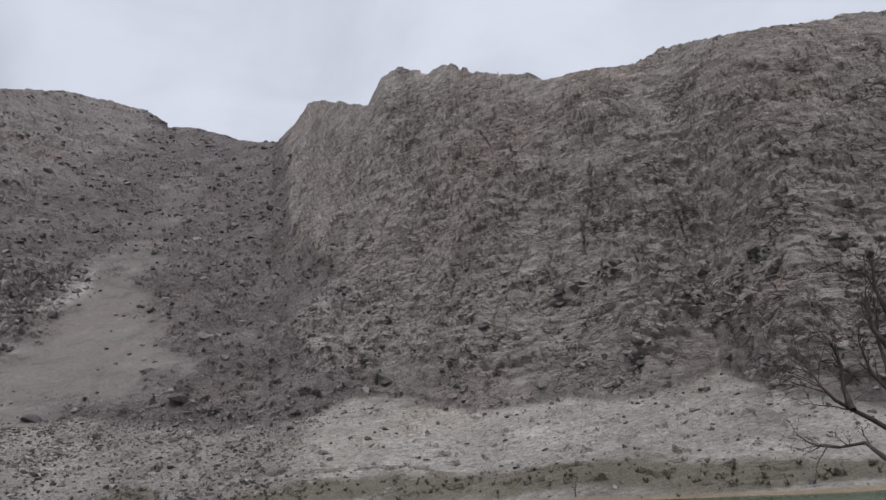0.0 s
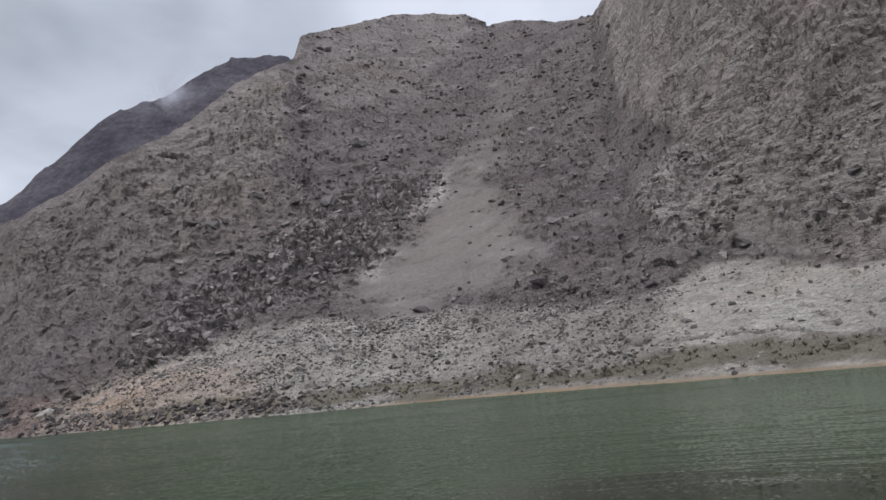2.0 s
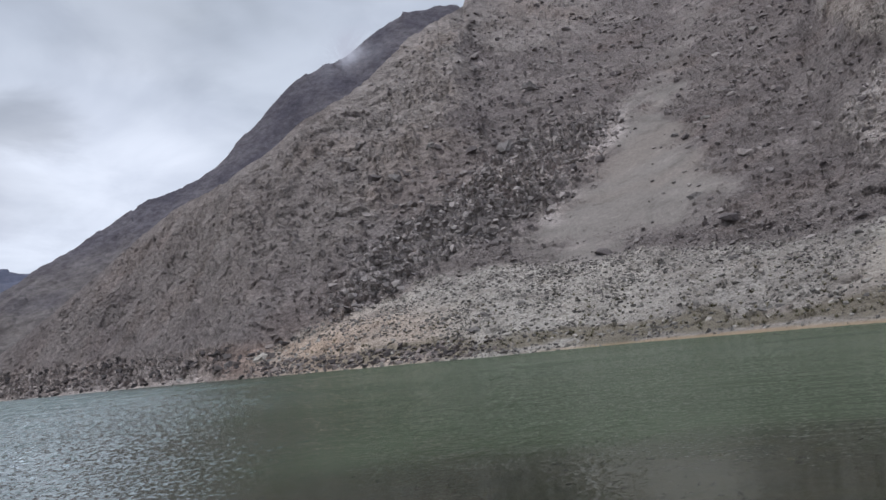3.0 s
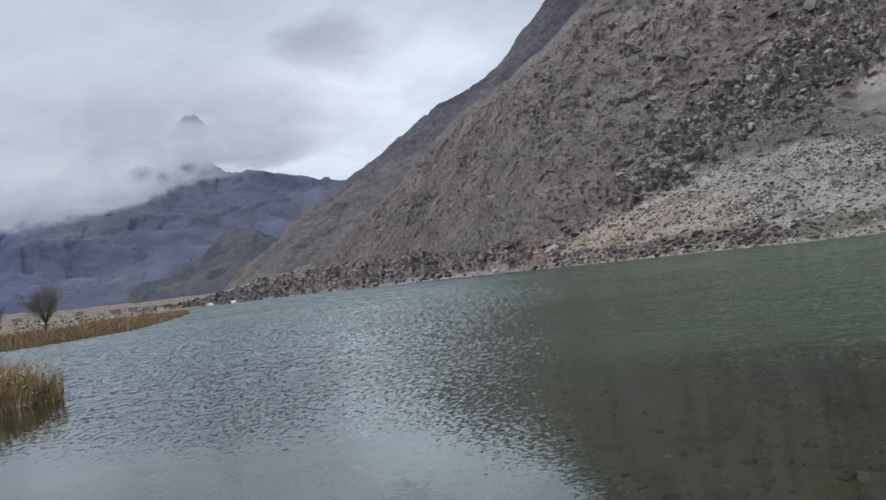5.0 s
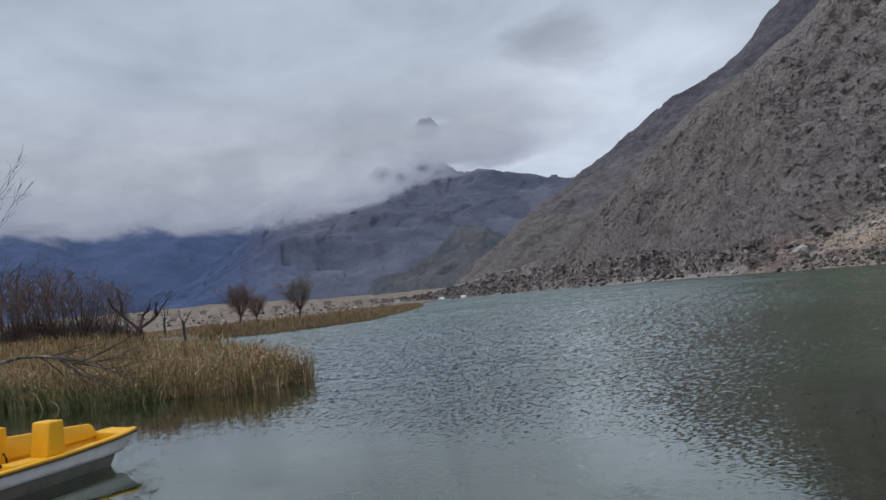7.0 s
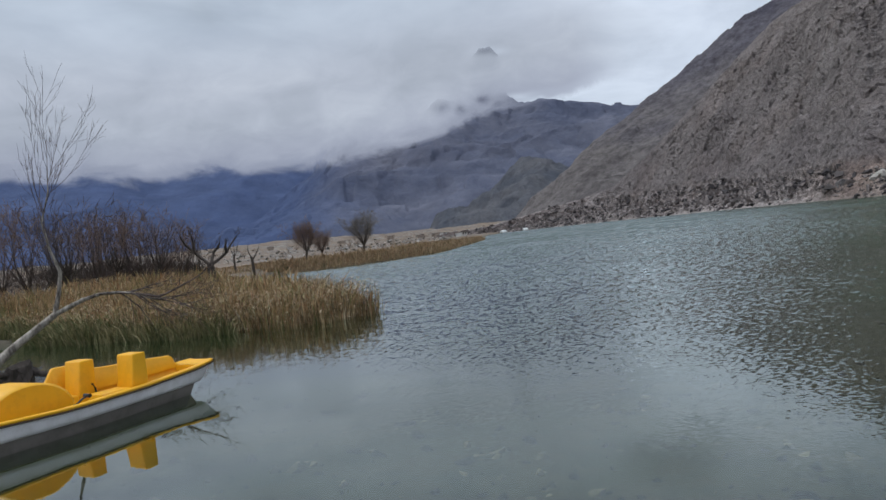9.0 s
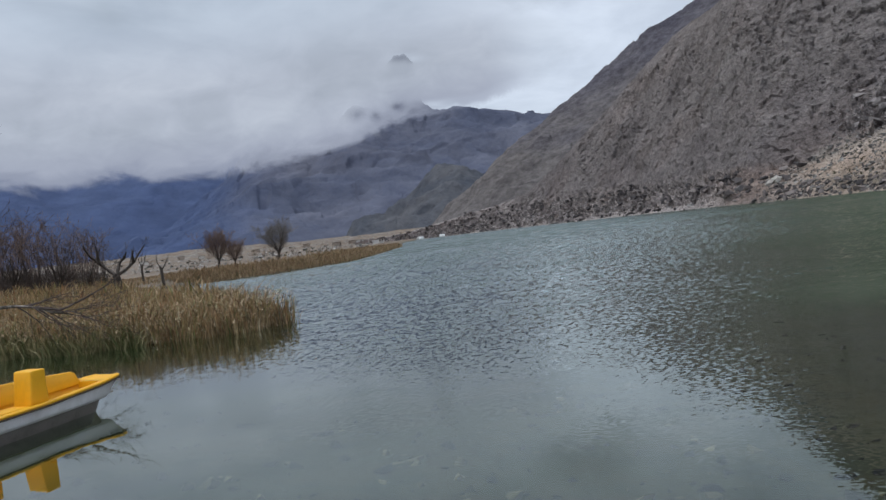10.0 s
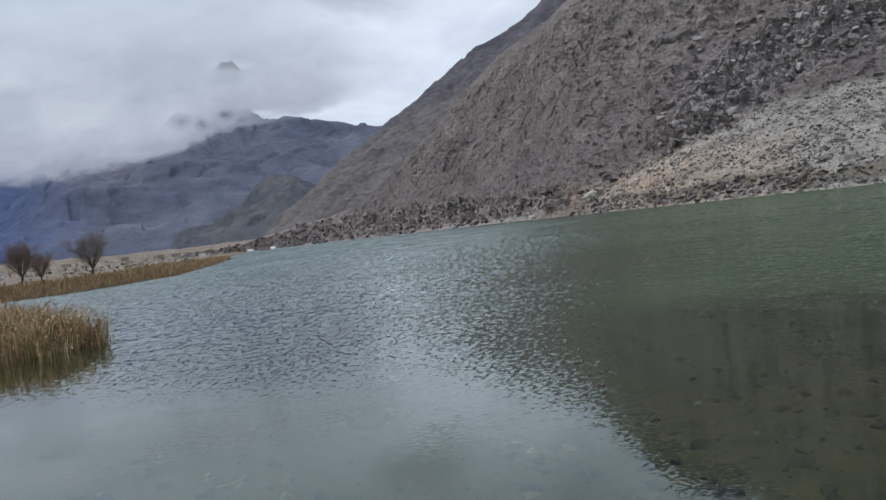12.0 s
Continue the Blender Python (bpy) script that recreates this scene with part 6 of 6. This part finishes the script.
def pedal_boat():
    boat = thing("pedal_boat", "yellow and white fibreglass pedal boat moored in shallow water", "boat", pose(-12.57, -2.94, -0.02, 0, 0, -38))
    L = 4.5
    U = np.concatenate([np.linspace(-0.28, 0.5, 12), np.linspace(0.6, 3.6, 26), np.linspace(3.7, L - 0.25, 8)])

    def half(u):
        return np.interp(u, (-0.28, -0.2, 0.0, 1.0, 2.3, 3.4, 3.9, L - 0.25), (0.27, 0.315, 0.37, 0.54, 0.76, 0.78, 0.70, 0.45))

    def rim(u):
        return np.interp(u, (-0.28, 0.2, 1.2, 2.6, L - 0.25), (0.47, 0.425, 0.385, 0.385, 0.45))

    def ring(u, prof):
        b, r = half(u), rim(u)
        rake = 1.25 * float(1 - step(np.array(u), -0.28, 0.7))
        side = [(u + rake * (0.385 - z), b * w + o, z if z < 0.3 else r + (z - 0.4)) for w, o, z in prof]
        return side + [(x, -y, z) for x, y, z in side[::-1]]

    # upper hull band, with its transom
    band = [ring(u, ((1, 0.0, 0.385), (1, -0.012, 0.30), (1, -0.025, 0.24), (1, -0.035, 0.19))) for u in U]
    V, F = loft(band)
    part("hull", poly_mesh("hull", V, F, HULL_WHITE, True), boat, "white painted upper hull")
    for u in (U[0], U[-1]):
        bm = bmesh.new()
        bm.faces.new([bm.verts.new(p) for p in ring(u, ((1, 0.0, 0.385), (1, -0.035, 0.19)))])
        part("transom", bm, boat, "", HULL_WHITE)
    # lower hull, stepped in and raked at the end
    low = []
    for u in U:
        x = max(u, 0.16)
        low.append([(x + d, y, z) for (d, y, z) in ((0.0, half(u) - 0.07, 0.20), (0.03, half(u) - 0.10, 0.10), (0.06, half(u) - 0.13, 0.0), (0.10, half(u) - 0.2, -0.16),
                                                    (0.10, -half(u) + 0.2, -0.16), (0.06, -half(u) + 0.13, 0.0), (0.03, -half(u) + 0.10, 0.10), (0.0, -half(u) + 0.07, 0.20))])
    V, F = loft(low)
    part("lower_hull", poly_mesh("lower_hull", V, F, HULL_GREY, True), boat, "dull grey lower hull with darker mottling")
    bm = bmesh.new()
    bm.faces.new([bm.verts.new(p) for p in low[0]])
    part("stem", bm, boat, "", HULL_GREY)
    # yellow rim, a rounded lip all round
    lip = []
    for u in U:
        b, r = half(u), rim(u)
        lip.append([(u, s * (b + o), r + h) for s, pts in ((1, ((-0.13, 0.015), (-0.04, 0.03), (0.016, 0.024), (0.026, 0.008), (0.016, -0.012), (-0.005, -0.012))),) for o, h in pts])
    V, F = loft(lip)
    V2 = V * np.array([1, -1, 1])
    part("rim", poly_mesh("rim", V, F, YELLOW, True), boat)
    part("rim", poly_mesh("rim", V2, F[:, ::-1], YELLOW, True), boat)
    # dark tube added under the rim in place of its shadow
    for k in (1, -1):
        V, F = tube([(u, k * (half(u) + 0.016), rim(u) - 0.024) for u in U], np.full(len(U), 0.014), 6)
        part("rubbing_strip", poly_mesh("rubbing_strip", V, F, RIM_SHADE, True), boat, "dark brown strip standing in for the rim's shadow")
    # end decks, well and its sides
    bm = bmesh.new()
    n = 8

    def deck(u0, u1):
        rows = [[bm.verts.new((u, (half(u) - 0.02) * s, rim(u) + 0.018)) for s in np.linspace(-1, 1, 9)] for u in np.linspace(u0, u1, n)]
        for a, b in zip(rows, rows[1:]):
            for i in range(8):
                bm.faces.new((a[i], b[i], b[i + 1], a[i + 1]))

    deck(-0.28, 0.02)
    part("deck", bm, boat, "", YELLOW)
    bm = bmesh.new()
    deck(3.7, L - 0.25)
    part("deck", bm, boat, "", YELLOW)
    floor_at = lambda u: np.interp(u, (0.0, 0.5), (0.32, 0.13))
    well = [[(u, y, z) for y, z in ((half(u) - 0.10, rim(u) + 0.015), (half(u) - 0.15, floor_at(u)), (0, floor_at(u) - 0.02), (0.15 - half(u), floor_at(u)), (0.10 - half(u), rim(u) + 0.015))] for u in np.linspace(0.02, 3.7, 18)]
    V, F = loft(well)
    part("well", poly_mesh("well", V, F, YELLOW, True), boat)
    for x in (0.02, 3.7):
        part("bulkhead", soft_box(x - 0.02, x + 0.02, 0.13 - half(x), half(x) - 0.13, 0.30 if x < 1 else 0.13, rim(x) + 0.012, 0, 0.006), boat, "", YELLOW)
    # moulded coaming along the far side, swept up beside the seats
    top = lambda u: rim(u) + 0.012 + np.interp(u, (-0.02, 0.03, 0.09, 0.5, 1.1, 1.46, 1.54, 1.88, 1.98, 2.2, 2.5), (0.0, 0.02, 0.17, 0.21, 0.25, 0.28, 0.38, 0.38, 0.2, 0.1, 0.0))
    sweep = [[(u, y - half(u) + 0.10, z) for y, z in ((0.05, rim(u) - 0.02), (0.04, top(u)), (0.0, top(u) + 0.012), (-0.04, top(u)), (-0.05, rim(u) - 0.02))] for u in np.linspace(-0.04, 2.55, 66)]
    V, F = loft(sweep)
    part("coaming", poly_mesh("coaming", V, F, YELLOW, True), boat)
    # two seats, backs towards the transom, far one shifted to fit the camera's view
    for s in (1, -1):
        y0, y1 = sorted((s * 0.06, s * 0.43))
        f = 0.0 if s > 0 else 0.50
        part("seat_back", soft_box(1.05 + f, 1.36 + f, y0, y1, 0.12, 0.86, 0.09, 0.03), boat, "", YELLOW)
        part("seat", soft_box(1.34 + f, 1.80 + f, y0, y1, 0.12, 0.40, 0.02, 0.03), boat, "", YELLOW)
    # paddle wheel housing: an arched block across the middle
    arc = []
    for y, k in ((0.36, 0.93), (0.33, 1.0), (-0.33, 1.0), (-0.36, 0.93)):
        t = np.linspace(0, np.pi, 17)
        arc.append([(2.75 - 0.60 * k * math.cos(a), y, 0.34 + 0.42 * k * math.sin(a)) for a in t])
    V, F = loft(arc)
    housing = part("paddle_housing", poly_mesh("paddle_housing", V, F, YELLOW, True), boat, "arched yellow paddle wheel housing")
    for i in (0, -1):
        bm = bmesh.new()
        bm.faces.new([bm.verts.new(p) for p in arc[i]])
        part("cheek", bm, housing, "", YELLOW)
    # cranks and pedals either side
    for s in (1, -1):
        for k, (x, z) in enumerate(((2.02, 0.44), (2.20, 0.34))):
            bm = bmesh.new()
            bmesh.ops.create_cone(bm, cap_ends=True, segments=10, radius1=0.028, radius2=0.028, depth=0.12, matrix=pose(x, s * (0.42 + 0.03 * k), z, 90))
            part("pedal", bm, boat, "black pedal", BLACK_METAL)
        q, f = tube([(2.02, s * 0.42, 0.44), (2.1, s * 0.40, 0.40), (2.2, s * 0.40, 0.34)], (0.014, 0.014, 0.014), 6)
        part("crank", poly_mesh("crank", q, f, BLACK_METAL, True), boat)
    # a rudder handle by the seats
    q, f = tube([(1.60, 0.0, 0.12), (1.62, 0.0, 0.45), (1.66, 0.0, 0.52)], (0.014, 0.014, 0.018), 6)
    part("rudder_lever", poly_mesh("rudder_lever", q, f, BLACK_METAL, True), boat)


pedal_boat()

# ---------------------------------------------------------------- tents and houses at the head of the lake
CANVAS = plastic("white_canvas", (0.75, 0.75, 0.74), (0.5, 0.5, 0.48), 0.8)
DOORWAY_SHADE = plastic("doorway_shade", (0.03, 0.03, 0.03), (0.05, 0.05, 0.05), 0.9)


def tent(bearing, r, turn, width):
    x, y = at_bearing(bearing, r)
    z = max(ground_at(x, y), 0.2)
    t = thing("tent", "white canvas tent pitched by the lake shore", "tent", pose(x, y, z, 0, 0, turn), "tents by the shore")
    a = np.linspace(0, np.pi, 13)
    rows = [[(w * width * 0.5 * math.cos(k), d * width * 0.6, w * 0.52 * width * math.sin(k) ** 0.8) for k in a] for d, w in ((-1, 0.8), (-0.9, 0.97), (0, 1.0), (0.9, 0.97), (1, 0.8))]
    V, F = loft(rows)
    part("canopy", poly_mesh("canopy", V, F, CANVAS, True), t)
    for i in (0, -1):
        bm = bmesh.new()
        bm.faces.new([bm.verts.new(p) for p in rows[i]])
        part("end_wall", bm, t, "", CANVAS)
    # a flat dark sheet stands in for the shade inside the doorway
    bm = bmesh.new()
    bm.faces.new([bm.verts.new((s * width * 0.16 * (1 - h * 0.8), -width * 0.605, h * 0.3 * width + 0.02)) for s, h in ((-1, 0), (1, 0), (1, 1), (-1, 1))])
    part("doorway", bm, t, "dark sheet standing in for the shaded doorway", DOORWAY_SHADE)


tent(79.0, 396, 30, 2.6)
tent(77.35, 392, -15, 2.3)


def wall_paint(name, colour):
    m = Mat(name, 0.9, 0.2)
    c = m.mix(0.6, colour, m.ramp(m.noise(0.6, 5, 0.7), ((0.3, 0.7), (0.7, 1.2))), "MULTIPLY")
    return m.done(c, m.bump(m.noise(4, 4), 0.3, 0.05))


MUD = wall_paint("mud_plaster", (0.40, 0.34, 0.285))
LIME = wall_paint("lime_plaster", (0.70, 0.67, 0.63))
ROOF = wall_paint("flat_roof_clay", (0.22, 0.19, 0.165))
WINDOW_DARK = plastic("dark_window", (0.025, 0.028, 0.032), (0.05, 0.05, 0.05), 0.25)
WOOD = bark_material("weathered_wood", (0.10, 0.07, 0.05), (0.20, 0.15, 0.11))


def house(bearing, r, turn, size, paint, lime):
    w, d, h = size
    x, y = at_bearing(bearing, r)
    t = thing("house", "small flat-roofed %s village house with dark windows" % ("whitewashed" if lime else "mud-plastered"), "house", pose(x, y, ground_at(x, y) - 0.1, 0, 0, turn), "village houses")
    part("wall", soft_box(-w / 2, w / 2, -d / 2, d / 2, 0, h, 0, 0.06), t, "", paint)
    part("roof", soft_box(-w / 2 - 0.35, w / 2 + 0.35, -d / 2 - 0.35, d / 2 + 0.35, h + 0.003, h + 0.32, 0, 0.05), t, "", ROOF)
    for s in (-1, 1):
        n = max(2, int(w / 3))
        for k in range(n):
            cx = (k + 0.5) / n * w - w / 2
            if s < 0 and k == n // 2:
                part("door", soft_box(cx - 0.5, cx + 0.5, -d / 2 - 0.06, -d / 2 + 0.02, 0.05, 2.05, 0, 0.02), t, "", WOOD)
            else:
                win = part("window", soft_box(cx - 0.55, cx + 0.55, s * d / 2 - 0.05, s * d / 2 + 0.05, 1.0, 2.1, 0, 0.02), t, "", WINDOW_DARK)
                part("sill", soft_box(cx - 0.7, cx + 0.7, s * d / 2 - 0.1, s * d / 2 + 0.1, 0.86, 0.97, 0, 0.02), win, "", paint)
    return t


def village():
    rng = np.random.RandomState(9)
    rows = ((82.2, 430, 1), (82.9, 500, 0), (83.5, 520, 1), (84.1, 545, 0), (85.3, 540, 0), (87.5, 640, 0), (91.2, 680, 0), (95.0, 640, 1), (96.4, 660, 0), (98.9, 640, 1), (103.2, 660, 0))
    for b, r, lime in rows:
        house(b, r, rng.uniform(-30, 30) + b - 90, (rng.uniform(4, 8), rng.uniform(3.5, 5), rng.uniform(2.1, 2.6)), LIME if lime else MUD, lime)


village()


# ---------------------------------------------------------------- stones under the water and along the near bank
def bed_stones():
    rng = np.random.RandomState(31)
    n = 2600
    r = 4.5 * (44 / 4.5) ** rng.rand(n)
    a = np.radians(rng.uniform(-30, 112, n))
    x, y = -r * np.sin(a), r * np.cos(a)
    d = lake_distance(x[None], y[None])[0]
    z = ground_height(x[None], y[None])[0]
    ok = (d > 0.3) & (z < -0.1)
    at = np.c_[x, y, z][ok]
    size = 0.06 * (0.34 / 0.06) ** (rng.rand(len(at)) ** 1.5)
    size = np.minimum(size, -at[:, 2] * 1.2)
    strew("lakebed_stones", "dark and pale stones on the shallow lake bed", at, size, stone_material("lakebed_stone", (0.016, 0.018, 0.010), (0.22, 0.20, 0.14), 0.55, 1.0), rng, 0.3)


bed_stones()


def weed_tufts():
    """Low grey-green scrub on the pale bank."""
    P, A, E, (sand, pale, cliff, dark, warm, green, shore, streak) = SLOPE
    rng = np.random.RandomState(77)
    w = pale * (A > 12) * (A < 50) * (P[..., 2] > 1.0) * (P[..., 2] < 9) + 0.6 * green * (A > -30) * (A < 46)
    rows = E.shape[0] - 26
    w = w[:rows].reshape(-1)
    pick = rng.choice(len(w), 620, p=w / w.sum())
    at = P[:rows].reshape(-1, 3)[pick]
    Vs, Fs, off = [], [], 0
    for p in at:
        s = rng.uniform(0.18, 0.55)
        k = rng.randint(14, 26)
        t = rng.rand(k) * 6.283
        out = np.c_[np.cos(t), np.sin(t), rng.uniform(0.4, 1.3, k)] * s * rng.uniform(0.6, 1.0, k)[:, None]
        side = np.c_[-np.sin(t), np.cos(t), 0 * t] * 0.09 * s
        V = np.stack([p - side, p + side, p + out * 0.6 + side * 1.4, p + out], axis=1)
        Vs.append(V.reshape(-1, 3))
        Fs.append((np.arange(k) * 4)[:, None] + np.array([[0, 1, 2, 3]]) + off)
        off += 4 * k
    m = Mat("scrub", 0.9, 0.1)
    mat = m.done(m.ramp(m.geo.outputs["Random Per Island"], ((0.0, (0.09, 0.085, 0.055)), (0.6, (0.16, 0.145, 0.095)), (1.0, (0.24, 0.21, 0.15)))))
    ob = new("bank_scrub", poly_mesh("bank_scrub", np.concatenate(Vs), np.concatenate(Fs), mat))
    tagged(ob, "low dry grey-green scrub on the pale bank", "scrub", kind="stuff")


weed_tufts()


def rubble():
    """Rocks strewn over the rising ground beyond the meadow."""
    rng = np.random.RandomState(63)
    n = 2600
    r, a = 170 * (720 / 170) ** rng.rand(n), np.radians(rng.uniform(82.5, 112, n))
    x, y = -r * np.sin(a), r * np.cos(a)
    ok = fbm(np.c_[x / 40, y / 40, 0 * x], 3, 5) > -0.05
    at = np.c_[x, y, ground_height(x[None], y[None])[0]][ok]
    strew("valley_rubble", "grey and pale rocks strewn over the valley floor", at, 0.35 * (2.4 / 0.35) ** (rng.rand(len(at)) ** 2.0) * np.clip(np.hypot(at[:, 0], at[:, 1]) / 420, 0.3, 1.3), stone_material("valley_stone", (0.07, 0.065, 0.055), (0.50, 0.47, 0.44), 0.3, 0.9), rng, 0.2)


rubble()
